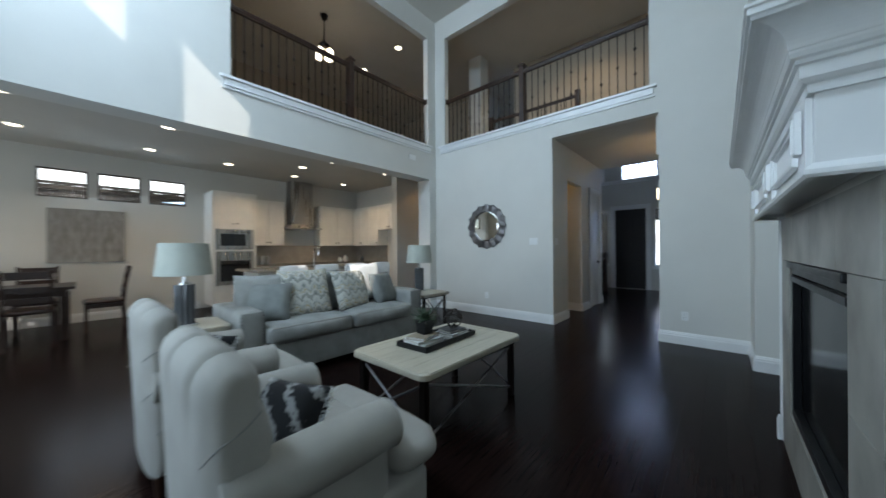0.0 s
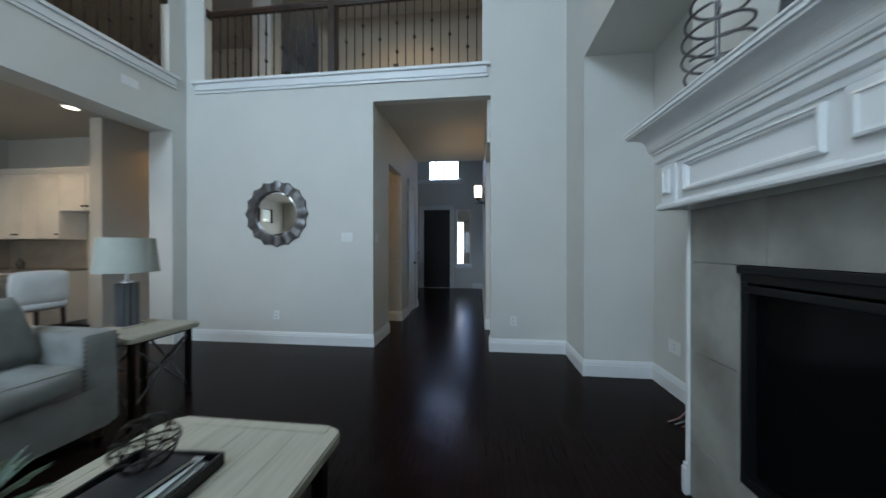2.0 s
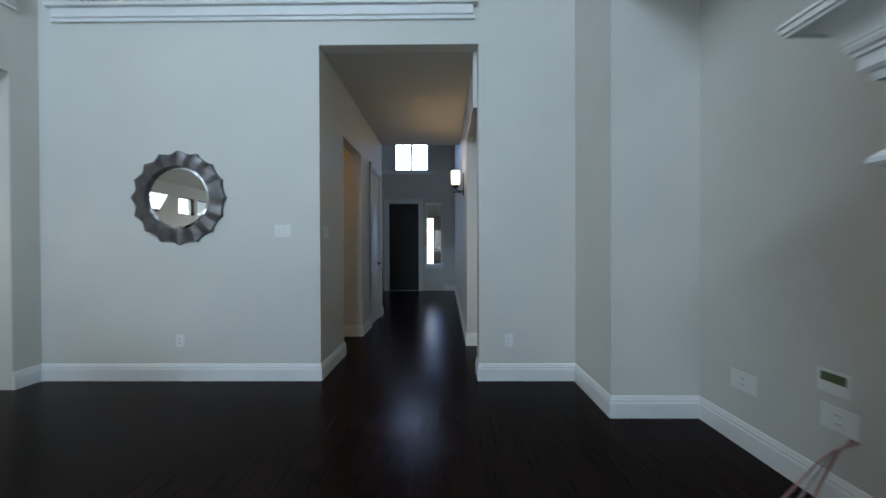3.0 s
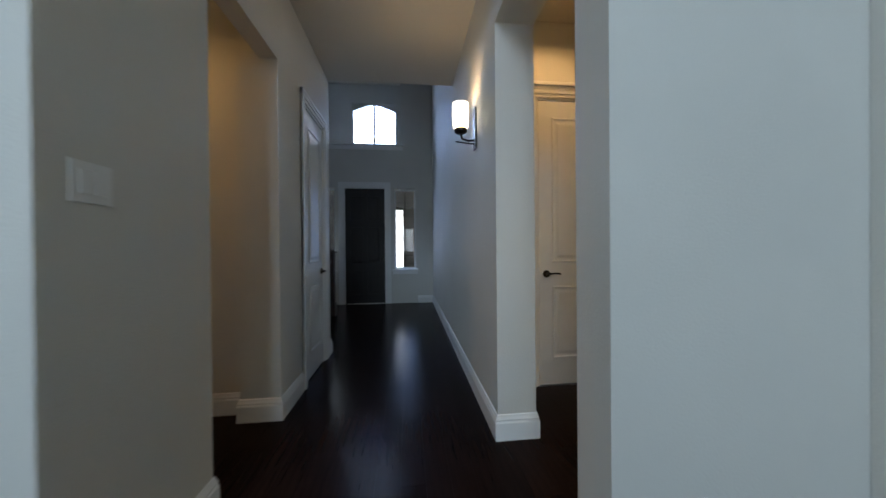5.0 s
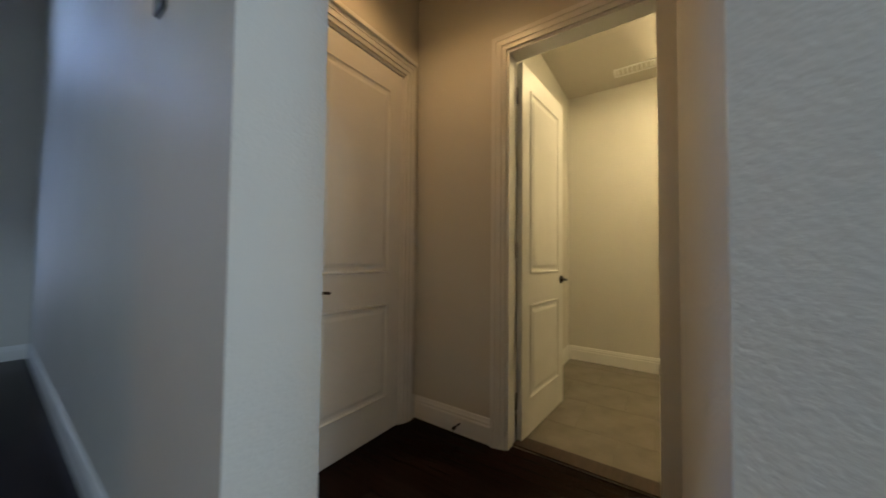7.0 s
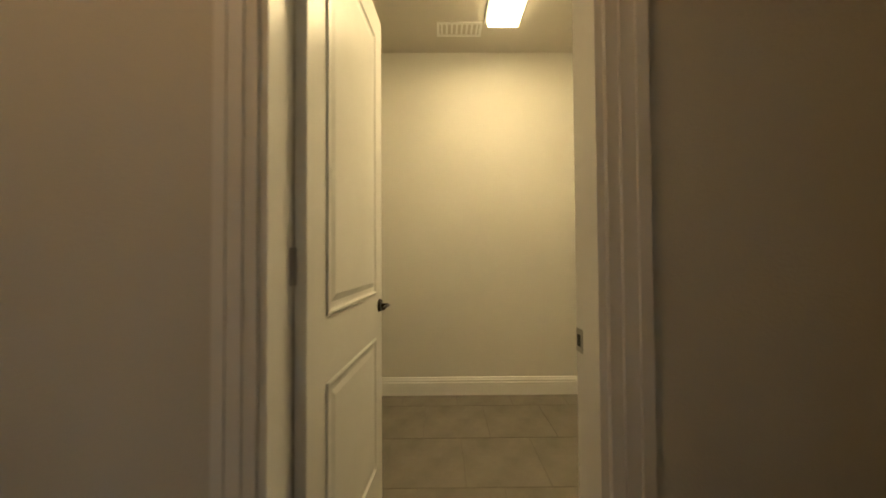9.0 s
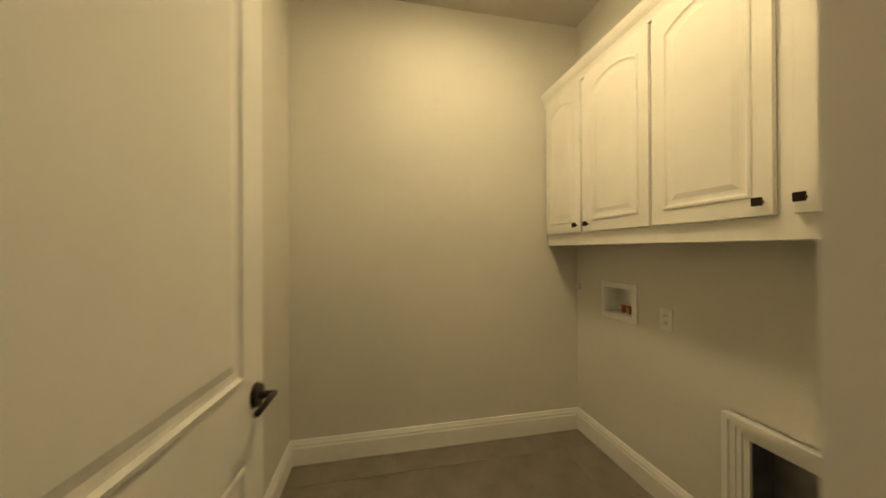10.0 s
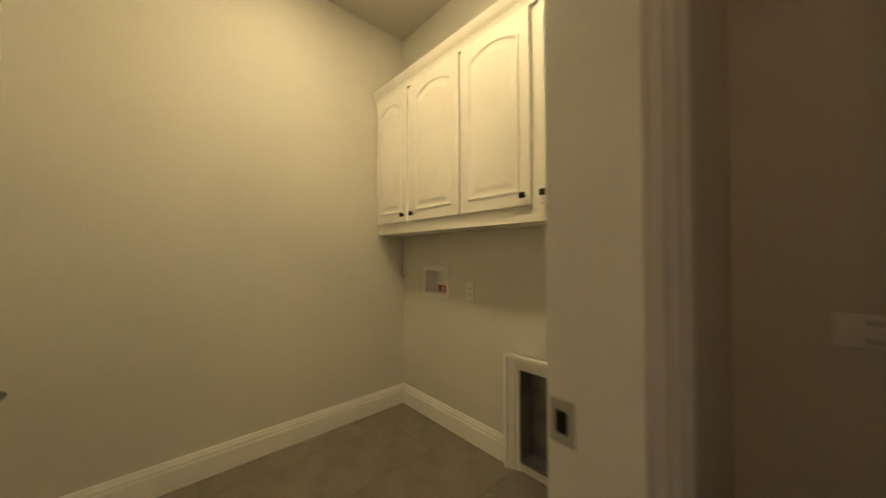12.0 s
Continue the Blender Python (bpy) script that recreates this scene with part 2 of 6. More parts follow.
def lathe(bm, profile, seg=24, at=(0, 0, 0)):
    rings = []
    for r, z in profile:
        rings.append([bm.verts.new((at[0] + r * math.cos(2 * math.pi * i / seg), at[1] + r * math.sin(2 * math.pi * i / seg), at[2] + z)) for i in range(seg)])
    for a, b in zip(rings, rings[1:]):
        for i in range(seg):
            bm.faces.new((a[i], a[(i + 1) % seg], b[(i + 1) % seg], b[i]))
    bm.faces.new(rings[0][::-1])
    bm.faces.new(rings[-1])
    return bm


def tube(bm, pts, r, seg=6, closed=False):
    pts = [Vector(p) for p in pts]
    rings = []
    n = len(pts)
    for i, p in enumerate(pts):
        a = pts[(i - 1) % n] if closed or i else p
        b = pts[(i + 1) % n] if closed or i < n - 1 else p
        d = (b - a).normalized()
        u = d.orthogonal().normalized() if not rings else (rings[-1][0].co - pts[i - 1])
        u = (u - d * u.dot(d)).normalized()
        w = d.cross(u)
        rings.append([bm.verts.new(p + r * (math.cos(2 * math.pi * k / seg) * u + math.sin(2 * math.pi * k / seg) * w)) for k in range(seg)])
    pairs = list(zip(rings, rings[1:])) + ([(rings[-1], rings[0])] if closed else [])
    for a, b in pairs:
        for k in range(seg):
            bm.faces.new((a[k], a[(k + 1) % seg], b[(k + 1) % seg], b[k]))
    if not closed:
        bm.faces.new(rings[0][::-1])
        bm.faces.new(rings[-1])
    return bm


def sweep(bm, path, profile):
    """A moulding: profile points (out, up) swept along plan points; out is to the right of the way."""
    rings = []
    n = len(path)
    for i, p in enumerate(path):
        a = Vector(path[i]) - Vector(path[i - 1]) if i else Vector(path[1]) - Vector(path[0])
        b = Vector(path[i + 1]) - Vector(path[i]) if i < n - 1 else a
        a, b = a.normalized(), b.normalized()
        na, nb = Vector((a.y, -a.x)), Vector((b.y, -b.x))
        k = na + nb
        k = k / max(0.2, k.dot(na))
        rings.append([bm.verts.new((p[0] + k.x * o, p[1] + k.y * o, u)) for o, u in profile])
    for r, s in zip(rings, rings[1:]):
        for j in range(len(profile) - 1):
            bm.faces.new((r[j], s[j], s[j + 1], r[j + 1]))
    bm.faces.new(rings[0])
    bm.faces.new(rings[-1][::-1])
    return bm


def cushion(bm, x0, x1, y0, y1, z0, z1, puff=0.03, soft=0.05, m=None, cuts=8):
    """A stuffed block with rounded edges and domed faces."""
    c = Vector(((x0 + x1) / 2, (y0 + y1) / 2, (z0 + z1) / 2))
    h = Vector(((x1 - x0) / 2, (y1 - y0) / 2, (z1 - z0) / 2))
    t = bmesh.new()
    bmesh.ops.create_cube(t, size=2)
    bmesh.ops.subdivide_edges(t, edges=t.edges[:], cuts=cuts, use_grid_fill=True)
    s = min(soft, min(h) * 0.95)
    for v in t.verts:
        p = Vector((v.co.x * h.x, v.co.y * h.y, v.co.z * h.z))
        core = Vector([max(-(h[i] - s), min(h[i] - s, p[i])) for i in range(3)])
        d = p - core
        q = core + (d.normalized() * s if d.length > 1e-6 else d)
        for i in range(3):
            j, k = (i + 1) % 3, (i + 2) % 3
            if abs(v.co[i]) > 0.999:
                q[i] += math.copysign(puff * (1 - v.co[j] ** 2) * (1 - v.co[k] ** 2), v.co[i])
        v.co = c + q
        if m is not None:
            v.co = m @ v.co
    me = bpy.data.meshes.new("t")
    t.to_mesh(me)
    bm.from_mesh(me)
    bpy.data.meshes.remove(me)
    t.free()
    return bm


def pillow(bm, w, h, d, m):
    """A square throw cushion with pinched corners, standing in its own xz plane."""
    n = 12
    for side in (1, -1):
        grid = []
        for i in range(n + 1):
            row = []
            for j in range(n + 1):
                u, v = 2 * i / n - 1, 2 * j / n - 1
                edge = 1 - 0.06 * (1 - abs(v) ** 2) * abs(u) ** 4
                edge2 = 1 - 0.06 * (1 - abs(u) ** 2) * abs(v) ** 4
                t = (max(0, (1 - u ** 4) * (1 - v ** 4))) ** 0.55
                row.append(bm.verts.new(m @ Vector((u * w / 2 * edge, side * d / 2 * t, v * h / 2 * edge2))))
            grid.append(row)
        for i in range(n):
            for j in range(n):
                f = (grid[i][j], grid[i + 1][j], grid[i + 1][j + 1], grid[i][j + 1])
                bm.faces.new(f if side < 0 else f[::-1])
    bmesh.ops.remove_doubles(bm, verts=bm.verts[:], dist=0.0005)
    return bm


def mesh_of(name, bm, mat, smooth=False):
    me = bpy.data.meshes.new(name)
    bmesh.ops.recalc_face_normals(bm, faces=bm.faces[:])
    bm.to_mesh(me)
    bm.free()
    me.materials.append(mat)
    if smooth:
        for p in me.polygons:
            p.use_smooth = True
        me.set_sharp_from_angle(angle=radians(40))
    return me


def part(name, bm, mat, parent, label="", smooth=False):
    ob = new(name, mesh_of(name, bm, mat, smooth))
    ob.parent = parent
    return tagged(ob, label)


def solid(name, bm, mat, label="", category="", group="", kind="", smooth=False):
    return tagged(new(name, mesh_of(name, bm, mat, smooth)), label, category, group, kind)


def thing(name, label, category, group="", at=(0, 0, 0), turn=0.0, kind=""):
    ob = new(name)
    ob.matrix_world = pose(*at, 0, 0, turn)
    return tagged(ob, label, category, group, kind)


def wall(name, x0, x1, y0, y1, z0, z1, holes=(), mat=None, label="painted plaster wall"):
    """A wall with openings. holes: (a0, a1, z0, z1) along its longer side."""
    along_x = (x1 - x0) > (y1 - y0)
    a0, a1 = (x0, x1) if along_x else (y0, y1)
    cuts = sorted({a0, a1, *[v for h in holes for v in h[:2] if a0 < v < a1]})
    bm = bmesh.new()
    for p, q in zip(cuts, cuts[1:]):
        mid = (p + q) / 2
        spans = sorted((h[2], h[3]) for h in holes if h[0] < mid < h[1])
        lo = z0
        for s, e in spans + [(z1, z1)]:
            if s > lo + 1e-4:
                if along_x:
                    box(bm, p, q, y0, y1, lo, s)
                else:
                    box(bm, x0, x1, p, q, lo, s)
            lo = max(lo, e)
    bmesh.ops.remove_doubles(bm, verts=bm.verts[:], dist=0.0001)
    seen, doomed = {}, []
    for f in bm.faces:
        key = tuple(sorted(v.index for v in f.verts))
        if key in seen:
            doomed += [f, seen[key]]
        seen[key] = f
    bm.verts.index_update()
    return solid(name, bm, mat or WALL, label, "wall", kind="structure")


def slab(name, x0, x1, y0, y1, z0, z1, mat, label, category):
    bm = bmesh.new()
    box(bm, x0, x1, y0, y1, z0, z1)
    return solid(name, bm, mat, label, category, kind="structure")


BASE = [(0, 0), (0.018, 0), (0.018, 0.105), (0.013, 0.118), (0.015, 0.126), (0.010, 0.138), (0.006, 0.152), (0, 0.156)]


def baseboard(path, name="baseboard"):
    bm = bmesh.new()
    sweep(bm, path, BASE)
    return solid(name, bm, TRIM, "white painted stepped baseboard along the floor", "baseboard", kind="structure")

# ---- structure: living room ----
H2 = 6.2
wall("wall_living_north", -3.84, 1.34, 5.60, 5.72, 0, H2, [(-1.12, 0.34, 0, 3.08), (-3.45, 0.24, 3.42, 5.75)], label="pale painted wall with a tall hall opening")
wall("wall_living_west", -3.84, -3.72, -0.87, 5.60, 0, H2, [(-0.5, 5.40, 0, 2.75), (1.74, 5.36, 3.42, 5.75)], label="pale painted wall above the wide kitchen opening")
slab("wall_opening_jamb", -4.06, -3.84, 5.40, 5.60, 0, 3.049, WALL, "pale painted deep jamb of the kitchen opening", "wall")
slab("wall_opening_header", -4.06, -3.84, -0.5, 5.40, 2.75, 3.049, WALL, "pale painted header of the kitchen opening", "wall")
wall("wall_living_south", -3.84, 1.97, -0.99, -0.87, 0, H2,
     [(-3.40, -2.83, 4.93, 5.85), (-2.65, -2.25, 4.30, 5.70), (-0.85, -0.49, 4.2, 5.6),
      (-3.1, -2.3, 0.6, 2.4), (-1.9, -1.1, 0.6, 2.4), (-0.7, 0.1, 0.6, 2.4)], label="pale painted wall with two rows of windows")
wall("wall_niche_return", 1.22, 1.32, 4.97, 5.598, 0, H2, label="pale painted return wall beside the niche")
wall("wall_niche_back", 1.85, 1.92, -0.87, 4.97, 0, H2, label="pale painted niche wall")
wall("wall_niche_end", 1.32, 1.92, 4.97, 5.10, 0, H2, label="pale painted wall closing the niche")
slab("wall_niche_header", 1.22, 1.85, 3.48, 4.97, 3.10, H2, WALL, "pale painted header over the niche", "wall")
slab("wall_niche_header_south", 1.22, 1.85, -0.87, 1.74, 3.10, H2, WALL, "pale painted header over the second niche", "wall")
slab("wall_hall_jamb_back", 0.34, 1.32, 5.72, 5.785, 0, 3.08, WALL, "pale painted wall behind the hall jamb", "wall")
bm = bmesh.new()
box(bm, 1.281, 1.85, 2.05, 3.17, 1.17, H2)
box(bm, 1.281, 1.85, 3.17, 3.48, 0, H2)
box(bm, 1.281, 1.85, 1.74, 2.05, 0, H2)
box(bm, 1.281, 1.85, 2.05, 3.17, 0, 0.30)
solid("chimney_breast", bm, WALL, "pale painted chimney breast rising above the mantel", "chimney breast", kind="structure")
slab("ceiling_living", -3.84, 1.97, -0.87, 5.60, H2, H2 + 0.1, CEIL, "high living room ceiling", "ceiling")
slab("ground", -40, 40, -40, 40, -0.30, -0.12, material("dry_lawn", (0.10, 0.11, 0.05), 0.9, vary=0.3, scale=3), "dry lawn around the house", "ground")
# added slab, never in view: stops direct sun entering the lower south windows
slab("sun_block_slab", -4.0, 2.0, -4.6, -1.0, 2.75, 2.9, WALL, "unseen slab added outside to keep sun off the lower windows", "roof")

# balcony sills and corner column
bm = bmesh.new()
box(bm, -3.56, 0.29, 5.565, 5.60, 3.335, 3.42, 0.004)
box(bm, -3.60, 0.33, 5.54, 5.74, 3.423, 3.46, 0.006)
box(bm, -3.58, 0.31, 5.578, 5.60, 3.30, 3.333, 0.004)
solid("trim_balcony_north", bm, TRIM, "white painted balcony sill and apron", "sill", kind="structure")
bm = bmesh.new()
box(bm, -3.72, -3.685, 1.66, 5.42, 3.335, 3.42, 0.004)
box(bm, -3.86, -3.66, 1.62, 5.46, 3.423, 3.46, 0.006)
box(bm, -3.72, -3.698, 1.64, 5.44, 3.30, 3.333, 0.004)
solid("trim_balcony_west", bm, TRIM, "white painted balcony sill and apron", "sill", kind="structure")

# ---- hall, alcove ----
wall("wall_hall_west", -1.24, -1.12, 5.72, 8.47, 0, 3.08, [(6.28, 7.05, 0, 2.49), (7.60, 8.21, 0, 2.44)], label="pale painted hall wall with passage opening and closet door")
wall("wall_hall_pier", -1.385, -1.24, 7.05, 7.17, 0, 3.08, label="pale painted pier at the passage")
wall("wall_hall_east", 0.30, 0.545, 6.64, 11.6, 0, 3.08, label="pale painted hall wall")
slab("wall_alcove_header", 0.30, 0.545, 5.72, 6.64, 2.55, 3.08, WALL, "pale painted header over the alcove opening", "wall")
wall("wall_entry_east_upper", 0.30, 0.545, 8.46, 11.6, 3.08, H2, label="pale painted upper entry wall")
wall("wall_alcove_north", 0.545, 1.92, 7.33, 7.45, 0, 3.08, [(0.845, 1.655, 0, 2.44)], label="pale painted wall with a closed door")
wall("wall_alcove_east", 1.80, 1.92, 5.10, 7.33, 0, 3.08, [(5.83, 6.62, 0, 2.44)], label="pale painted wall with the laundry doorway")
slab("ceiling_hall", -1.12, 1.80, 5.72, 8.46, 3.08, 3.36, CEIL, "hall ceiling", "ceiling")
slab("ceiling_slot", 1.32, 1.80, 5.10, 5.72, 3.08, 3.2, CEIL, "alcove ceiling", "ceiling")
# entry
wall("wall_entry_north", -4.6, 0.545, 11.60, 11.80, 0, H2,
     [(-1.565, -0.705, 0, 2.46), (-0.52, -0.07, 0.73, 2.45), (-2.20, -1.75, 0.73, 2.45), (-1.95, -0.37, 3.38, 4.84)], label="pale painted entry wall with door and windows")
wall("wall_entry_window", -2.2, -0.1, 12.02, 12.12, 3.2, 5.0, [(-1.45, -0.47, 3.44, 4.42)], label="pale painted wall at the back of the window recess")
bm = bmesh.new()
box(bm, -2.07, -1.95, 11.80, 12.02, 3.2, 5.0)
box(bm, -0.37, -0.25, 11.80, 12.02, 3.2, 5.0)
box(bm, -1.95, -0.37, 11.80, 12.02, 3.26, 3.38)
box(bm, -1.95, -0.37, 11.80, 12.02, 4.84, 4.96)
solid("wall_entry_recess", bm, WALL, "pale painted sides of the window recess", "wall", kind="structure")
wall("wall_entry_west", -4.72, -4.6, 8.35, 11.8, 0, H2, label="pale painted entry side wall")
wall("wall_entry_back", -4.6, -1.24, 8.35, 8.47, 0, 3.4, label="pale painted entry back wall")
slab("ceiling_upper", -8.6, 1.97, 5.72, 12.2, H2, H2 + 0.1, CEIL, "upper floor ceiling", "ceiling")
slab("ceiling_game_room", -8.6, -3.84, -2.7, 5.72, H2, H2 + 0.1, CEIL, "game room ceiling", "ceiling")
# passage behind the kitchen
wall("wall_passage_north", -5.7, -1.385, 7.17, 7.29, 0, 3.08, label="warm-lit passage wall")
wall("wall_passage_west", -5.82, -5.7, 6.32, 7.29, 0, 3.08, label="passage end wall")
wall("wall_passage_south", -3.84, -1.24, 6.16, 6.28, 0, 3.08, label="passage wall")
slab("ceiling_passage", -5.82, -1.24, 5.72, 8.35, 3.08, 3.36, CEIL, "passage ceiling and floor above", "ceiling")
# kitchen and dining
wall("wall_kitchen_west", -7.77, -7.65, -2.7, 6.32, 0, 3.4, [(-1.90, -1.32, 2.20, 2.705), (-1.20, -0.62, 2.20, 2.705), (-0.015, 0.563, 2.20, 2.705), (0.689, 1.262, 2.20, 2.705), (1.387, 1.966, 2.20, 2.705)], label="pale painted wall with three high windows")
wall("wall_kitchen_north", -7.65, -4.96, 6.20, 6.32, 0, 3.05, label="kitchen wall behind the cabinets")
wall("wall_kitchen_south", -7.65, -3.84, -2.7, -2.58, 0, 3.05, [(-7.1, -4.5, 0.4, 2.45)], label="dining room end wall")
wall("wall_kitchen_east", -3.84, -3.72, -2.7, -0.99, 0, 3.05, label="dining room side wall")
slab("ceiling_kitchen", -7.65, -3.84, -2.58, 6.32, 3.05, 3.36, CEIL, "kitchen ceiling with recessed lights", "ceiling")
# upper rooms behind the balconies
wall("wall_upper_north", -3.3, 1.97, 8.34, 8.46, 3.36, H2, mat=TAN, label="tan painted upper landing wall")
wall("wall_upper_west", -8.6, -8.48, -2.7, 12.2, 3.36, H2, mat=TAN, label="tan painted game room wall")
wall("wall_upper_south", -8.6, -3.84, -2.7, -2.58, 3.36, H2, mat=TAN, label="tan painted game room end wall")
wall("wall_upper_far", -8.6, -4.72, 9.0, 9.12, 3.36, H2, mat=TAN, label="tan painted game room far wall")
wall("wall_upper_east", 1.32, 1.44, 5.72, 8.34, 3.36, H2, label="pale painted landing end wall")
# laundry room
wall("wall_laundry_south", 1.92, 4.02, 4.59, 4.71, 0, 3.05, [(3.36, 3.585, 0.948, 1.111), (2.456, 2.748, 0.05, 0.574)], label="pale painted laundry wall with hookups")
wall("wall_laundry_east", 3.90, 4.02, 4.71, 6.87, 0, 3.05, label="pale painted laundry wall")
wall("wall_laundry_north", 1.92, 3.90, 6.75, 6.87, 0, 3.05, label="pale painted laundry wall")
slab("ceiling_laundry", 1.92, 3.90, 4.71, 6.75, 3.05, 3.15, CEIL, "laundry ceiling", "ceiling")

# baseboards
baseboard([(-3.72, 5.40), (-3.72, 5.60), (-1.12, 5.60), (-1.12, 6.28), (-1.24, 6.28)])
baseboard([(0.34, 5.785), (0.34, 5.60), (1.22, 5.60), (1.22, 4.97), (1.85, 4.97), (1.85, 3.48), (1.281, 3.48), (1.281, 3.47)])
baseboard([(-3.0, 7.17), (-1.385, 7.17), (-1.385, 7.05), (-1.12, 7.05), (-1.12, 7.505)])
baseboard([(-1.12, 8.305), (-1.12, 8.47), (-3.0, 8.47)])
baseboard([(-0.03, 11.6), (0.30, 11.6), (0.30, 6.64), (0.545, 6.64), (0.545, 7.33), (0.75, 7.33)])
baseboard([(1.75, 7.33), (1.80, 7.33), (1.80, 6.715)])
baseboard([(1.80, 5.735), (1.80, 5.10), (1.32, 5.10), (1.32, 5.785), (0.34, 5.785)])
baseboard([(-4.0, 11.6), (-2.22, 11.6)])
baseboard([(2.04, 6.75), (3.90, 6.75), (3.90, 4.71), (2.836, 4.71)])
baseboard([(2.368, 4.71), (1.93, 4.71)])
baseboard([(-7.65, -2.5), (-7.65, 2.2)])


# ---- doors and casings ----
def casing(name, axis, face, a0, a1, top, out, w=0.09, crown=0.0):
    """Door casing on one face of a wall. axis: the way the wall runs; out: +1 or -1."""
    bm = bmesh.new()
    for k, (d, inset) in enumerate(((0.014, 0.0), (0.022, 0.028), (0.027, 0.062))):
        for lo, hi in ((a0 - w, a0 - inset), (a1 + inset, a1 + w)):
            f0, f1 = sorted((face, face + out * d))
            if axis == "x":
                box(bm, lo, hi, f0, f1, 0, top + inset)
            else:
                box(bm, f0, f1, lo, hi, 0, top + inset)
        f0, f1 = sorted((face, face + out * d))
        if axis == "x":
            box(bm, a0 - w, a1 + w, f0, f1, top + inset, top + w)
        else:
            box(bm, f0, f1, a0 - w, a1 + w, top + inset, top + w)
    if crown:
        f0, f1 = sorted((face, face + out * 0.045))
        if axis == "x":
            box(bm, a0 - w - 0.015, a1 + w, f0, f1, top + w, top + w + crown, 0.006)
        else:
            box(bm, f0, f1, a0 - w - 0.015, a1 + w + 0.015, top + w, top + w + crown, 0.006)
    return solid(name, bm, TRIM, "white painted stepped door casing", "casing", kind="structure")


def jamb(name, axis, w0, w1, a0, a1, top):
    bm = bmesh.new()
    t = 0.018
    for lo, hi in ((a0, a0 + t), (a1 - t, a1)):
        if axis == "x":
            box(bm, lo, hi, w0, w1, 0, top)
        else:
            box(bm, w0, w1, lo, hi, 0, top)
    if axis == "x":
        box(bm, a0 + t, a1 - t, w0, w1, top - t, top)
    else:
        box(bm, w0, w1, a0 + t, a1 - t, top - t, top)
    return solid(name, bm, TRIM, "white painted door jamb", "jamb", kind="structure")


RAISED = ((0.0, 0.001), (0.004, 0.006), (0.012, 0.007), (0.020, 0.001), (0.034, -0.001), (0.060, 0.005))
FRAMED = ((0.0, 0.001), (0.003, 0.011), (0.011, 0.013), (0.014, 0.009), (0.022, 0.008), (0.027, 0.002), (0.033, 0.001))


def frame_strips(bm, x0, x1, z0, z1, y, out, arch=0.0, steps=RAISED):
    """A moulded recess edge round a panel in the xz plane; the top may be arched."""
    n = 12
    def outline(i):
        top = [(x0 + i + (x1 - x0 - 2 * i) * k / n, z1 - i - arch + arch * math.sin(math.pi * k / n) ** 0.8 if arch else z1 - i) for k in range(n + 1)]
        return [(x0 + i, z0 + i)] + top + [(x1 - i, z0 + i)]
    rings = []
    for i, d in steps:
        rings.append([bm.verts.new((px, y + out * d, pz)) for px, pz in outline(i)])
    for a, b in zip(rings, rings[1:]):
        for j in range(len(a)):
            k = (j + 1) % len(a)
            bm.faces.new((a[j], a[k], b[k], b[j]))
    bm.faces.new(rings[-1])
    return bm


def lever(parent, m, flip=1, knob=False):
    bm = bmesh.new()
    cyl(bm, m @ Vector((0, 0, 0)), m @ Vector((0, -0.012, 0)), 0.032, 0.028, 20)
    cyl(bm, m @ Vector((0, -0.012, 0)), m @ Vector((0, -0.045, 0)), 0.011, 0.010, 12)
    if knob:
        lathe_m = bmesh.new()
        lathe(lathe_m, [(0.008, 0), (0.026, 0.006), (0.030, 0.018), (0.024, 0.03), (0.008, 0.034)], 18)
        lathe_m.transform(m @ pose(0, -0.04, 0, 90))
        me = bpy.data.meshes.new("t")
        lathe_m.to_mesh(me)
        bm.from_mesh(me)
        bpy.data.meshes.remove(me)
    else:
        tube(bm, [m @ Vector((flip * x, -0.045 - 0.006 * math.sin(x * 25), 0.006 * math.sin(x * 30))) for x in (-0.012, 0.02, 0.05, 0.08, 0.105)], 0.008, 8)
    return part("door_handle", bm, BRONZE, parent, "dark bronze lever handle", True)


def panel_door(name, label, w, h, at, turn, mat=TRIM, handle_x=None, both=True, thick=0.035, hinges=(), flip=1, hz=0.95):
    """A two-panel door leaf in its own xz plane, hinge side at x = 0."""
    ob = thing(name, label, "door", at=at, turn=turn, kind="structure")
    bm = bmesh.new()
    box(bm, 0, w, -thick / 2, thick / 2, 0.008, h, 0.003)
    part("leaf", bm, mat, ob)
    s = 0.115 if w > 0.7 else 0.10
    for out in (-1, 1):
        for z0, z1 in ((0.23, 0.845), (1.045, h - 0.14)):
            bm = bmesh.new()
            frame_strips(bm, s, w - s, z0, z1, out * thick / 2, out * 1.15)
            part("panel_moulding", bm, mat, ob)
    if handle_x is not None:
        lever(ob, pose(handle_x, -thick / 2, hz), flip)
        lever(ob, pose(handle_x, thick / 2, hz, 0, 0, 180), -flip)
    for z in hinges:
        bm = bmesh.new()
        cyl(bm, (-0.006, thick / 2 + 0.004, z - 0.05), (-0.006, thick / 2 + 0.004, z + 0.05), 0.008, seg=10)
        box(bm, -0.02, 0.0, thick / 2 - 0.006, thick / 2 + 0.001, z - 0.05, z + 0.05)
        part("hinge", bm, STEEL, ob, "brushed metal hinge")
    return ob


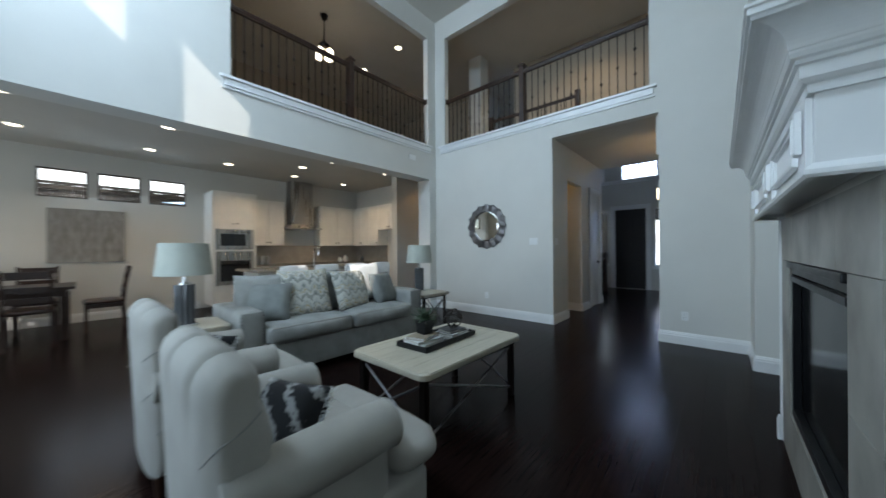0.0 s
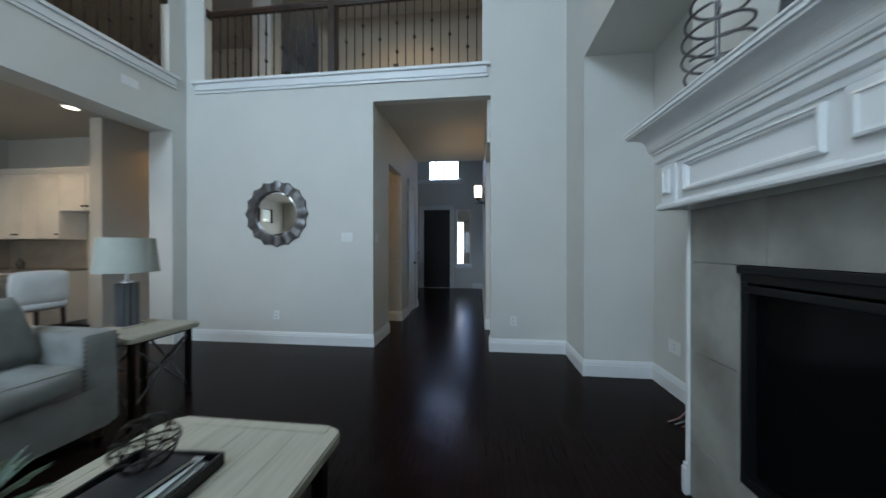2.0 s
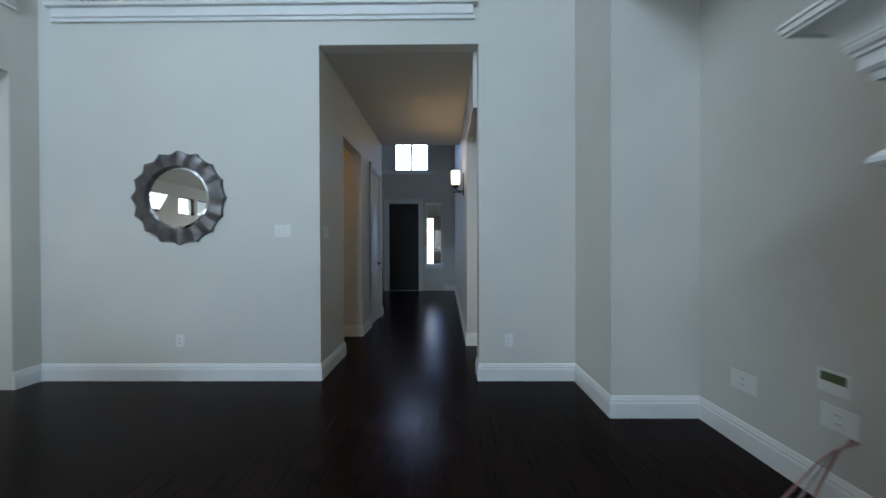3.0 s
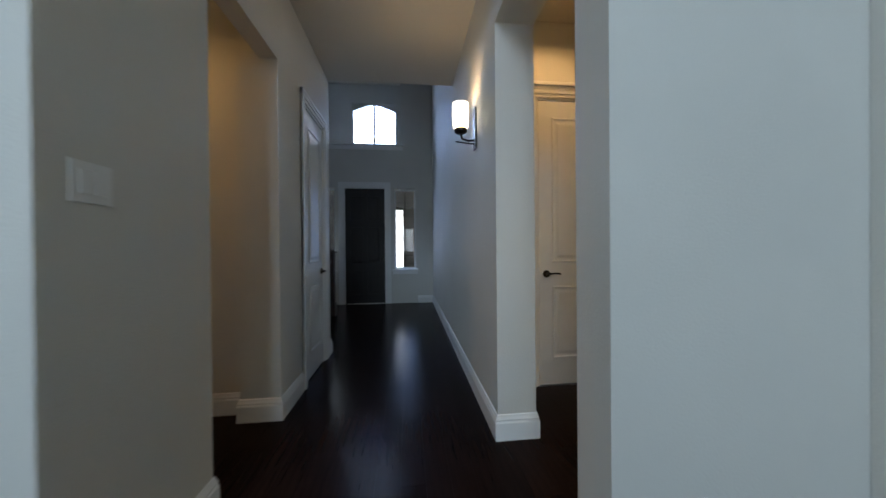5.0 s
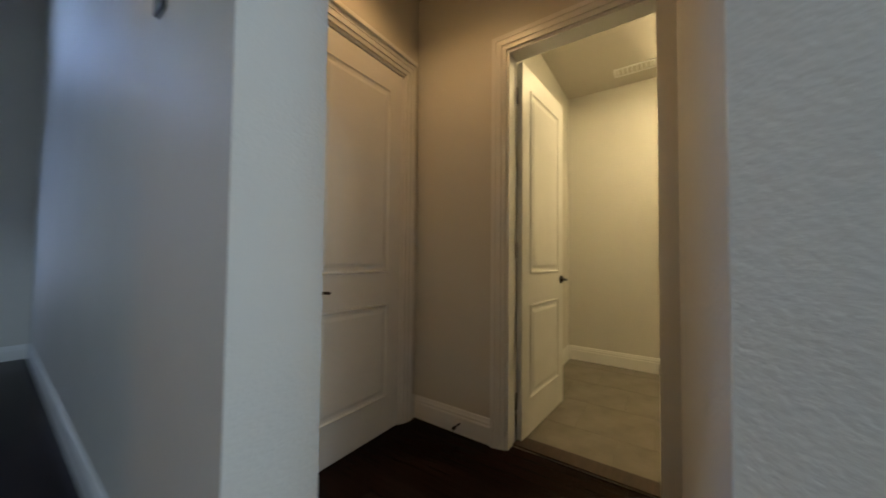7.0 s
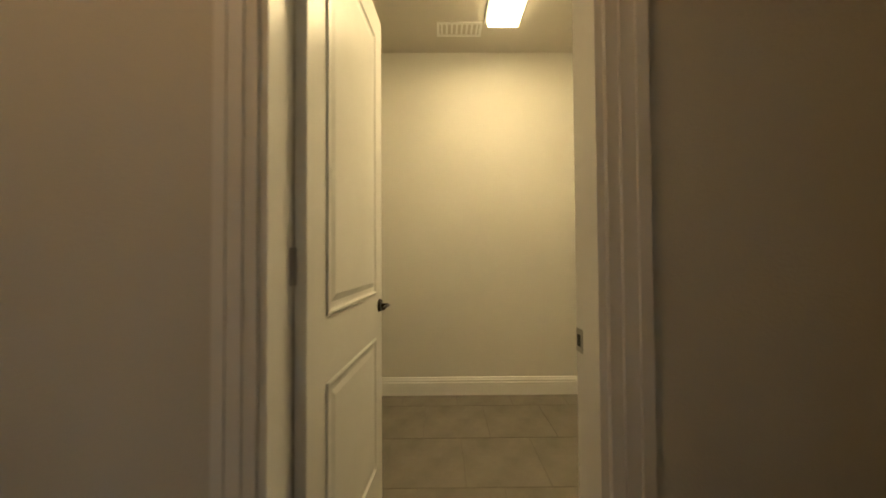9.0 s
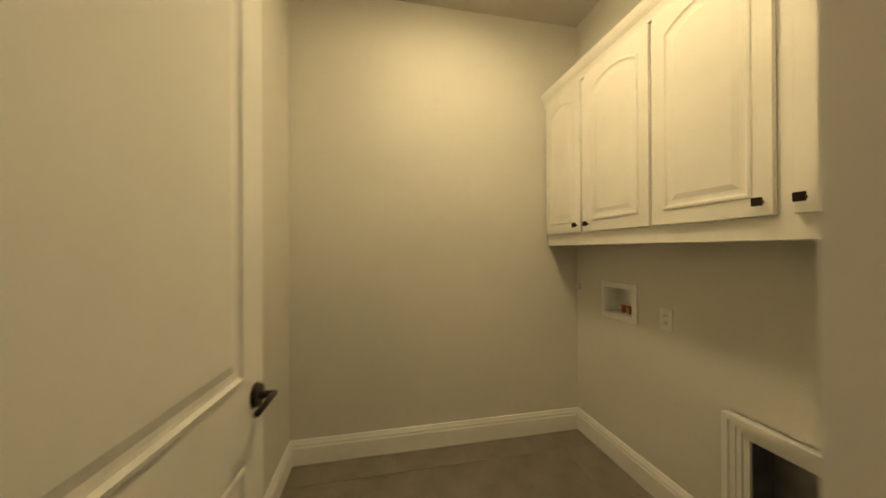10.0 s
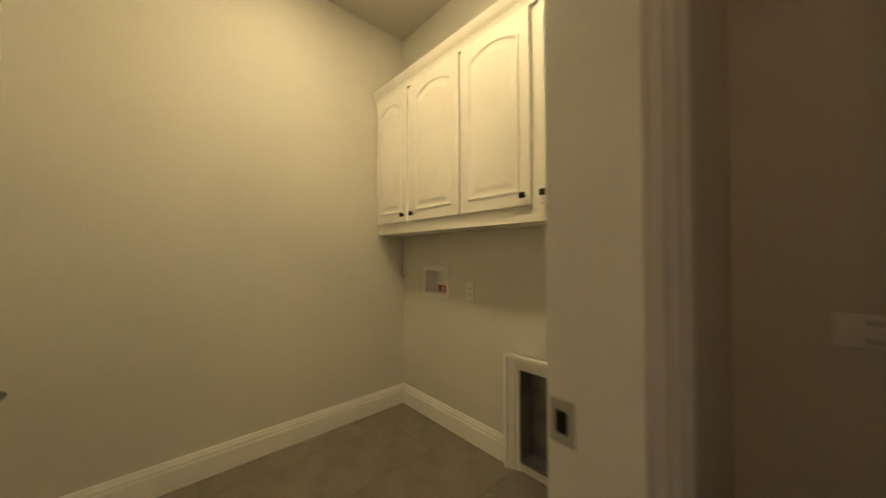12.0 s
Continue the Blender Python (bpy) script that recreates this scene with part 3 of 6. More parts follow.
casing("trim_closet", "y", -1.12, 7.60, 8.21, 2.44, 1)
jamb("trim_closet_jamb", "y", -1.24, -1.12, 7.60, 8.21, 2.44)
panel_door("door_closet", "white painted two-panel closet door, closed", 0.568, 2.415, (-1.145, 7.622, 0), 90, handle_x=0.51, flip=-1)
casing("trim_alcove_door", "x", 7.33, 0.845, 1.655, 2.44, -1, crown=0.03)
jamb("trim_alcove_jamb", "x", 7.33, 7.45, 0.845, 1.655, 2.44)
panel_door("door_alcove", "white painted two-panel door, closed, with dark lever", 0.768, 2.415, (0.867, 7.352, 0), 0, handle_x=0.065)
casing("trim_laundry", "y", 1.80, 5.83, 6.62, 2.44, -1)
casing("trim_laundry_inner", "y", 1.92, 5.83, 6.62, 2.44, 1)
jamb("trim_laundry_jamb", "y", 1.80, 1.92, 5.83, 6.62, 2.44)
panel_door("door_laundry", "white painted two-panel laundry door, standing open", 0.765, 2.415, (1.925, 6.582, 0), -4.2, handle_x=0.715, hinges=(0.25, 1.2, 2.2), flip=-1, hz=0.985)
bm = bmesh.new()
box(bm, 1.884, 1.918, 5.848, 5.8505, 0.975, 1.035)
ob = solid("strike_plate", bm, STEEL, "brushed metal strike plate on the door jamb", "strike plate")
bm = bmesh.new()
box(bm, 1.893, 1.909, 5.8502, 5.852, 0.99, 1.02)
part("latch_hole", bm, BLACK, ob)

# ---- living room furniture ----


def sofa():
    ob = thing("sofa", "grey linen two-seat sofa with track arms and nailheads", "sofa")
    x0, x1, y0, y1 = -3.13, -2.16, 1.38, 3.63
    bm = bmesh.new()
    box(bm, x0, x1 - 0.04, y0 + 0.06, y1 - 0.06, 0.08, 0.36, 0.02)
    part("base", bm, LINEN, ob, smooth=True)
    for a in (y0, y1 - 0.22):
        bm = bmesh.new()
        cushion(bm, x0 + 0.02, x1 - 0.05, a, a + 0.22, 0.08, 0.70, 0.006, 0.035, cuts=10)
        arm = part("arm", bm, LINEN, ob, smooth=True)
        bm = bmesh.new()
        for s in (a + 0.018, a + 0.202):
            for i in range(19):
                z = 0.12 + i * 0.0298
                bmesh.ops.create_uvsphere(bm, u_segments=6, v_segments=4, radius=0.0075, matrix=pose(x1 - 0.047, s, z))
        tagged(part("nailhead_trim", bm, PEWTER, arm, "row of pewter nailheads", True), kind="stuff")
    bm = bmesh.new()
    cushion(bm, x0, x0 + 0.2, y0 + 0.2, y1 - 0.2, 0.1, 0.84, 0.01, 0.05, cuts=10)
    part("backrest", bm, LINEN, ob, smooth=True)
    mid = (y0 + y1) / 2
    for a, b in ((y0 + 0.225, mid - 0.005), (mid + 0.005, y1 - 0.225)):
        bm = bmesh.new()
        cushion(bm, x0 + 0.2, x1, a, b, 0.36, 0.535, 0.035, 0.045, cuts=14)
        seat = part("seat_cushion", bm, LINEN, ob, smooth=True)
        bm = bmesh.new()
        tube(bm, [(x1 - 0.004, a + 0.03, 0.52), (x1 - 0.004, b - 0.03, 0.52)], 0.006)
        tube(bm, [(x1 - 0.004, a + 0.03, 0.38), (x1 - 0.004, b - 0.03, 0.38)], 0.006)
        part("piping", bm, CREAM, seat, "pale piping", True)
        bm = bmesh.new()
        cushion(bm, x0 + 0.15, x0 + 0.38, a, b, 0.53, 0.90, 0.04, 0.07, cuts=10)
        part("back_cushion", bm, LINEN, ob, smooth=True)
    for lx in (x0 + 0.07, x1 - 0.12):
        for ly in (y0 + 0.08, y1 - 0.08):
            bm = bmesh.new()
            cyl(bm, (lx, ly, 0), (lx, ly, 0.1), 0.02, 0.028, 12)
            part("leg", bm, DARKWOOD, ob)


def throw(name, label, mat, at, turn, tilt, size, group=""):
    bm = bmesh.new()
    pillow(bm, size, size, 0.17, pose(*at, 0, 0, turn) @ pose(0, 0, 0, tilt))
    return solid(name, bm, mat, label, "cushion", group, smooth=True)


sofa()
G = "cushions on the sofa"
throw("throw_cushion", "plain pale grey cushion at the sofa back", LINEN, (-2.66, 1.70, 0.77), 70, -16, 0.48, G)
throw("throw_cushion", "grey-green cushion leaning on the sofa arm", PILGREY, (-2.52, 1.74, 0.72), 55, -24, 0.42, G)
throw("throw_cushion", "large zigzag patterned cushion in cream, grey and ochre", ZIGZAG, (-2.54, 2.13, 0.775), 86, -20, 0.56, G)
throw("throw_cushion", "grey-green cushion behind a patterned one", PILGREY, (-2.67, 2.40, 0.76), 92, -16, 0.50, G)
throw("throw_cushion", "zigzag patterned cushion in cream, grey and ochre", ZIGZAG, (-2.53, 2.70, 0.765), 100, -20, 0.50, G)
throw("throw_cushion", "plain white cushion catching the sun", STOOL, (-2.66, 3.03, 0.83), 98, -14, 0.50, G)
throw("throw_cushion", "grey-green cushion leaning on the sofa arm", PILGREY, (-2.53, 3.20, 0.73), 108, -20, 0.44, G)


def armchair(at):
    """A channel-tufted club chair with set-back rolled arms, facing +y."""
    ob = thing("armchair", "cream tufted club armchair with rolled arms", "armchair", "pair of armchairs", at)
    bm = bmesh.new()
    cushion(bm, -0.36, 0.36, -0.36, 0.42, 0.10, 0.33, 0.012, 0.05, cuts=10)
    part("base", bm, CREAM, ob, smooth=True)
    # T-shaped seat cushion, its front wings wrapping round the arms
    bm = bmesh.new()
    cushion(bm, -0.235, 0.235, -0.22, 0.30, 0.33, 0.49, 0.03, 0.05, cuts=12)
    cushion(bm, -0.375, 0.375, 0.225, 0.47, 0.325, 0.475, 0.03, 0.07, cuts=12)
    part("seat_cushion", bm, CREAM, ob, "plump seat cushion", True)
    bm = bmesh.new()
    n, k, w = 48, 32, 0.335
    prof = []
    for i in range(k + 1):
        a = i / k
        if a < 0.40:
            f = a / 0.40
            prof.append((-0.17 - 0.085 * f, 0.40 + 0.48 * f))
        elif a < 0.64:
            g = (a - 0.40) / 0.24 * math.pi
            prof.append((-0.335 + 0.08 * math.cos(g), 0.88 + 0.095 * math.sin(g)))
        else:
            f = (a - 0.64) / 0.36
            prof.append((-0.415 + 0.03 * f, 0.88 - 0.77 * f))
    rows = []
    for j in range(n + 1):
        u = 2 * j / n - 1
        seam = max(0.0, math.cos(u * math.pi * 3.0)) ** 10
        row = []
        for i, (py, pz) in enumerate(prof):
            a = i / k
            upper = min(1.0, max(0.0, (a - 0.04) / 0.08)) * min(1.0, max(0.0, (0.72 - a) / 0.08))
            dip = 0.020 * seam * upper
            tuft = 0.014 * max(0.0, math.cos((a - 0.22) * math.pi * 2 / 0.15)) ** 10 * (0.05 < a < 0.42)
            edge = 0.022 * abs(u) ** 10
            lean = math.cos((a - 0.40) / 0.24 * math.pi) if 0.40 <= a <= 0.64 else (1 if a < 0.40 else -1)
            lift = math.sin((a - 0.40) / 0.24 * math.pi) if 0.40 <= a <= 0.64 else 0.0
            row.append(bm.verts.new((u * w, py - lean * (dip + tuft + edge) + 0.02 * u * u, pz - lift * (dip + edge) - 0.02 * u * u * (pz > 0.8))))
        rows.append(row)
    for a, b in zip(rows, rows[1:]):
        for i in range(k):
            bm.faces.new((a[i], a[i + 1], b[i + 1], b[i]))
    for s, row in ((-1, rows[0]), (1, rows[-1])):
        rim = row
        for inset, out in ((0.10, 0.012), (0.35, 0.022)):
            ring = []
            for v in rim:
                z = v.co.z
                crease = 0.006 * sum(math.exp(-((z + 0.9 * v.co.y - c) / 0.018) ** 2) for c in (0.24, 0.42, 0.60))
                q = v.co.copy()
                q.y += (-0.30 - q.y) * inset
                q.z += (0.66 - q.z) * inset * 0.25
                q.x = s * (w + out - crease)
                ring.append(bm.verts.new(q))
            for i in range(k):
                bm.faces.new((rim[i], rim[i + 1], ring[i + 1], ring[i]))
            bm.faces.new((rim[k], rim[0], ring[0], ring[k]))
            rim = ring
        bm.faces.new(rim)
    part("backrest", bm, CREAM, ob, "channel-tufted rolled back", True)
    for s in (-1, 1):
        for z0 in (0.56, 0.75):
            bm = bmesh.new()
            tube(bm, [(s * (w + 0.0195), -0.40 + 0.02 * t, z0 - 0.035 + 0.012 * t + 0.006 * math.sin(t)) for t in range(8)], 0.0028, 6)
            part("side_seam", bm, LINEN, ob, "drawn tufting seam", True)
    for s in (-1, 1):
        bm = bmesh.new()
        cushion(bm, *sorted((s * 0.245, s * 0.355)), -0.34, 0.20, 0.11, 0.58, 0.0, 0.03, cuts=8)
        pts = [(-0.36 + 0.57 * t, 0.585 - 0.01 * t, 0.082 + 0.012 * math.sin(t * 2.6)) for t in [i / 14 for i in range(15)]]
        rings = []
        for y, z, r in pts:
            rings.append([bm.verts.new((s * 0.315 + r * 1.05 * math.cos(q), y, z + r * math.sin(q) - 0.01)) for q in [2 * math.pi * i / 24 for i in range(24)]])
        for f, push in ((0.86, 0.014), (0.60, 0.020)):
            y, z, r = pts[-1]
            rings.append([bm.verts.new((s * 0.315 + f * r * 1.05 * math.cos(q), y + push, z + f * r * math.sin(q) - 0.01)) for q in [2 * math.pi * i / 24 for i in range(24)]])
        for a, b in zip(rings, rings[1:]):
            for i in range(24):
                bm.faces.new((a[i], a[(i + 1) % 24], b[(i + 1) % 24], b[i]))
        bm.faces.new(rings[-1])
        bm.faces.new(rings[0][::-1])
        arm = part("arm", bm, CREAM, ob, "rolled arm", True)
        bm = bmesh.new()
        y, z, r = pts[-1]
        tube(bm, [(s * 0.315 + r * 1.04 * math.cos(q), y + 0.004, z + r * math.sin(q) - 0.01) for q in [2 * math.pi * i / 28 for i in range(28)]], 0.005, 6, True)
        part("piping", bm, CREAM, arm, "corded edge", True)
    for lx in (-0.31, 0.31):
        for ly in (-0.33, 0.36):
            bm = bmesh.new()
            cyl(bm, (lx, ly, 0), (lx, ly, 0.115), 0.018, 0.028, 12)
            part("leg", bm, DARKWOOD, ob)
    return ob


chair = armchair((-0.36, 1.06, 0))
copy_thing(chair, pose(-1.50, 1.06, 0))
for cx in (-0.36, -1.50):
    ob = throw("throw_cushion", "black and white woven cushion with fringe on the armchair", TRIBAL, (cx + 0.06, 0.99, 0.595), 24, -34, 0.29, "cushions on the armchairs")
    m = pose(cx + 0.06, 0.99, 0.595, 0, 0, 24) @ pose(0, 0, 0, -34)
    for side in (-1, 1):
        bm = bmesh.new()
        for i in range(34):
            v = -0.138 + i * 0.0084
            p = [m @ Vector((side * (0.136 + 0.008 * t), random.uniform(-0.006, 0.006) * t, v + random.uniform(-0.005, 0.005) * t)) for t in range(4)]
            tube(bm, p, 0.0022, 4)
        tagged(part("fringe", bm, WHITEC, ob, "pale knotted fringe"), kind="stuff")


def rounded_top(bm, x0, x1, y0, y1, z0, z1, r, seg=6, edge=0.006):
    def ring(inset, z):
        out = []
        for cx, cy, a in ((x1 - r, y1 - r, 0), (x0 + r, y1 - r, 90), (x0 + r, y0 + r, 180), (x1 - r, y0 + r, 270)):
            for i in range(seg + 1):
                q = radians(a + 90 * i / seg)
                out.append(bm.verts.new((cx + (r - inset) * math.cos(q), cy + (r - inset) * math.sin(q), z)))
        return out
    rs = [ring(edge, z0), ring(0, z0 + edge), ring(0, z1 - edge), ring(edge, z1)]
    for a, b in zip(rs, rs[1:]):
        for i in range(len(a)):
            j = (i + 1) % len(a)
            bm.faces.new((a[i], a[j], b[j], b[i]))
    bm.faces.new(rs[0][::-1])
    bm.faces.new(rs[-1])
    return bm


def table_with_cross(name, label, x0, x1, y0, y1, h, planks, cat, leg=0.045, group=""):
    ob = thing(name, label, cat, group)
    bm = bmesh.new()
    rounded_top(bm, x0, x1, y0, y1, h - 0.045, h - 0.004, 0.06)
    top = part("tabletop", bm, LIMED, ob, "pale limed wood top with a raised rim", True)
    bm = bmesh.new()
    m = 0.055
    for a, b, c, d in ((x0 + 0.004, x0 + m, y0 + m, y1 - m), (x1 - m, x1 - 0.004, y0 + m, y1 - m), (x0 + m, x1 - m, y0 + 0.004, y0 + m), (x0 + m, x1 - m, y1 - m, y1 - 0.004)):
        box(bm, a, b, c, d, h - 0.008, h, 0.002)
    part("rim", bm, LIMED, top)
    w = (x1 - x0 - 2 * m) / planks
    for i in range(planks):
        bm = bmesh.new()
        box(bm, x0 + m + i * w + 0.001, x0 + m + (i + 1) * w - 0.001, y0 + m + 0.002, y1 - m - 0.002, h - 0.006, h - 0.0015)
        part("plank", bm, LIMED, top)
    corners = [(x0 + 0.07, y0 + 0.07), (x1 - 0.07, y0 + 0.07), (x1 - 0.07, y1 - 0.07), (x0 + 0.07, y1 - 0.07)]
    for lx, ly in corners:
        bm = bmesh.new()
        box(bm, lx - leg / 2, lx + leg / 2, ly - leg / 2, ly + leg / 2, 0, h - 0.045, 0.003)
        part("leg", bm, BRONZE, ob, "dark bronze metal leg")
    bm = bmesh.new()
    for (ax, ay), (bx, by) in zip(corners, corners[1:] + corners[:1]):
        tube(bm, [(ax, ay, h - 0.06), (bx, by, h - 0.06)], 0.012, 4)
    part("apron_rail", bm, BRONZE, ob)
    for (ax, ay), (bx, by) in ((corners[0], corners[1]), (corners[1], corners[2]), (corners[2], corners[3]), (corners[3], corners[0])):
        bm = bmesh.new()
        for za, zb in ((0.07, h - 0.09), (h - 0.09, 0.07)):
            pts = []
            for i in range(9):
                t = i / 8
                pts.append((ax + (bx - ax) * t, ay + (by - ay) * t, za + (zb - za) * t))
            tube(bm, pts, 0.009, 6)
        part("cross_brace", bm, PEWTER, ob, "crossed metal braces", True)
    return ob


table_with_cross("coffee_table", "pale limed wood coffee table on dark metal legs", -1.09, -0.33, 1.775, 2.97, 0.518, 6, "coffee table")
table_with_cross("end_table", "pale wood end table with crossed metal sides", -2.80, -2.22, 3.69, 4.28, 0.60, 4, "end table", 0.035, "pair of end tables")
table_with_cross("end_table", "pale wood end table with crossed metal sides", -2.87, -2.30, 0.76, 1.36, 0.60, 4, "end table", 0.035, "pair of end tables")


def table_lamp(at):
    ob = thing("table_lamp", "table lamp with smoked glass base and pale drum shade", "lamp", "pair of table lamps", at)
    bm = bmesh.new()
    box(bm, -0.085, 0.085, -0.085, 0.085, 0, 0.02, 0.004)
    part("foot", bm, CHROME, ob)
    bm = bmesh.new()
    n = 24
    rs = []
    for z in (0.02, 0.36):
        rs.append([bm.verts.new(((0.068 + 0.006 * math.cos(12 * q)) * math.cos(q), (0.068 + 0.006 * math.cos(12 * q)) * math.sin(q), z)) for q in [2 * math.pi * i / 96 for i in range(96)]])
    for i in range(96):
        bm.faces.new((rs[0][i], rs[0][(i + 1) % 96], rs[1][(i + 1) % 96], rs[1][i]))
    bm.faces.new(rs[1])
    bm.faces.new(rs[0][::-1])
    part("base", bm, SMOKE, ob, "fluted smoked glass base", True)
    bm = bmesh.new()
    lathe(bm, [(0.04, 0.36), (0.04, 0.375), (0.014, 0.38), (0.014, 0.47)], 20)
    part("neck", bm, CHROME, ob, smooth=True)
    bm = bmesh.new()
    for r0, r1 in ((0.205, 0.175), (0.202, 0.172)):
        cyl(bm, (0, 0, 0.445), (0, 0, 0.72), r0, r1, 40, caps=False)
    part("shade", bm, LINSHADE, ob, "pale grey-green linen drum shade", True)
    return ob


lamp_b = table_lamp((-2.64, 4.01, 0.60))
copy_thing(lamp_b, pose(-2.58, 1.07, 0.60))

# tray, books, plant and wire orb on the coffee table
T = 0.518
ob = thing("tray", "black lacquered tray on the coffee table", "tray", at=(-0.765, 2.38, T), turn=3)
bm = bmesh.new()
box(bm, -0.15, 0.15, -0.32, 0.32, 0.001, 0.012)
part("tray_floor", bm, BLACK, ob)
for a in ((-0.15, 0.15, -0.32, -0.308), (-0.15, 0.15, 0.308, 0.32), (-0.15, -0.138, -0.308, 0.308), (0.138, 0.15, -0.308, 0.308)):
    bm = bmesh.new()
    box(bm, *a, 0.012, 0.04, 0.002)
    part("tray_side", bm, BLACK, ob)


def book(at, turn, w, d, h, cover, label):
    ob = thing("book", label, "book", "books on the tray", at, turn)
    bm = bmesh.new()
    box(bm, -w / 2, w / 2, -d / 2, d / 2, 0, 0.003)
    box(bm, -w / 2, w / 2, -d / 2, d / 2, h - 0.003, h)
    box(bm, -w / 2, -w / 2 + 0.003, -d / 2, d / 2, 0.003, h - 0.003)
    part("cover", bm, cover, ob)
    bm = bmesh.new()
    box(bm, -w / 2 + 0.004, w / 2 - 0.005, -d / 2 + 0.005, d / 2 - 0.005, 0.0032, h - 0.0032)
    part("page_block", bm, PAPER, ob, "cream page block")


z = T + 0.0125
for tw, w, d, h, c, lab in ((3, 0.20, 0.26, 0.022, WHITEC, "white hardback book on the tray"), (-6, 0.19, 0.25, 0.024, WHITEC, "pale hardback book in the stack"), (12, 0.16, 0.22, 0.022, TANC, "tan hardback book on the stack")):
    book((-0.765, 2.21, z), tw, w, d, h, c, lab)
    z += h + 0.0005
PZ = z
z = T + 0.0125
for tw, w, d, h, c, lab in ((0, 0.20, 0.25, 0.018, WHITEC, "white hardback book on the tray"), (4, 0.19, 0.24, 0.016, WHITEC, "pale hardback book in the stack"), (-4, 0.15, 0.20, 0.02, DARKC, "charcoal hardback book on top")):
    book((-0.755, 2.54, z), tw, w, d, h, c, lab)
    z += h + 0.0005
OZ = z
ob = thing("potted_plant", "spiky succulent in a dark ribbed square pot", "plant", at=(-0.78, 2.24, PZ))
bm = bmesh.new()
for i in range(7):
    o = 0.043 + 0.002 * (i % 2) + 0.0015 * i
    box(bm, -o, o, -o, o, i * 0.015, i * 0.015 + 0.0145)
part("pot", bm, BLACK, ob, "dark ribbed square pot")
bm = bmesh.new()
for i in range(46):
    a = i * 2.399
    up = radians(14 + 62 * (1 - i / 46))
    ln = 0.10 + 0.075 * random.random()
    d = Vector((math.cos(a) * math.cos(up), math.sin(a) * math.cos(up), math.sin(up)))
    side = d.cross(Vector((0, 0, 1))).normalized()
    up_v = side.cross(d)
    pts = []
    for t, wd in ((0, 0.008), (0.35, 0.011), (0.75, 0.007), (1.0, 0.0008)):
        c = Vector((0, 0, 0.10)) + d * ln * t - Vector((0, 0, 1)) * 0.035 * t * t
        pts.append((bm.verts.new(c - side * wd), bm.verts.new(c + up_v * wd * 0.4), bm.verts.new(c + side * wd)))
    for p, q in zip(pts, pts[1:]):
        bm.faces.new((p[0], p[1], q[1], q[0]))
        bm.faces.new((p[1], p[2], q[2], q[1]))
        bm.faces.new((p[2], p[0], q[0], q[2]))
part("leaves", bm, LEAF, ob, "pointed grey-green leaves")
ob = thing("wire_orb", "open sphere of bent dark metal wire on books", "ornament", at=(-0.755, 2.56, OZ + 0.082))
for i in range(9):
    bm = bmesh.new()
    m = pose(0, 0, 0, random.uniform(0, 180), random.uniform(0, 180), random.uniform(0, 180))
    rr = 0.074 + 0.006 * random.random()
    tube(bm, [m @ Vector((rr * math.cos(q), rr * math.sin(q), 0)) for q in [2 * math.pi * k / 40 for k in range(40)]], 0.0027, 6, True)
    part("wire_ring", bm, BRONZE, ob, smooth=True)

# wall mirror with a fluted wavy frame
ob = thing("wall_mirror", "round wall mirror with a wavy fluted pewter frame", "mirror", at=(-2.41, 5.598, 1.685))
bm = bmesh.new()
N = 16
for rings in (1,):
    rs = []
    for rad, dep, wave in ((0.285, 0.012, 0.0), (0.292, 0.040, 0.1), (0.35, 0.030, 0.6), (0.405, 0.018, 1.0), (0.412, 0.002, 1.0)):
        ring = []
        for i in range(N * 10):
            q = 2 * math.pi * i / (N * 10)
            ph = (i % 10) / 10
            crest = abs(2 * ph - 1)
            r = rad + wave * 0.024 * (crest ** 2)
            y = -dep - 0.018 * wave * crest
            ring.append(bm.verts.new((r * math.cos(q), y if dep > 0.005 else -0.002, r * math.sin(q))))
        rs.append(ring)
    for a, b in zip(rs, rs[1:]):
        for i in range(len(a)):
            j = (i + 1) % len(a)
            bm.faces.new((a[i], a[j], b[j], b[i]))
part("mirror_frame", bm, PEWTER, ob, "fluted pewter frame", True)
bm = bmesh.new()
lathe(bm, [(0.287, 0.004), (0.287, 0.014), (0.262, 0.019)], 64)
bm.transform(pose(0, 0, 0, 90))
part("mirror_glass", bm, MIRROR, ob, "bevelled mirror glass")


# ---- fireplace ----
ob = thing("mantel", "white painted mantel shelf with panelled frieze and crown", "mantel")
A, B = 1.72, 3.50
bm = bmesh.new()
box(bm, 1.15, 1.281, A, B, 1.47, 1.69)
part("frieze", bm, TRIM, ob)
bm = bmesh.new()
sweep(bm, [(1.281, A), (1.15, A), (1.15, B), (1.281, B)],
      [(0, 1.432), (-0.016, 1.432), (-0.022, 1.44), (-0.022, 1.452), (-0.012, 1.462), (-0.004, 1.47), (0, 1.47)])
part("bottom_moulding", bm, TRIM, ob, smooth=False)
bm = bmesh.new()
crown = [(0, 1.650), (-0.012, 1.650), (-0.014, 1.660), (-0.014, 1.672), (-0.022, 1.676), (-0.030, 1.686), (-0.030, 1.718)]
crown += [(-0.038, 1.722), (-0.038, 1.732), (-0.046, 1.737), (-0.050, 1.748), (-0.050, 1.756)]
crown += [(-0.052 - 0.070 * (1 - math.cos(q)), 1.758 + 0.072 * math.sin(q)) for q in [math.pi / 2 * i / 10 for i in range(11)]]
crown += [(-0.124, 1.832), (-0.124, 1.840), (-0.131, 1.843), (-0.131, 1.86), (0, 1.86)]
sweep(bm, [(1.281, A), (1.15, A), (1.15, B), (1.281, B)], crown)
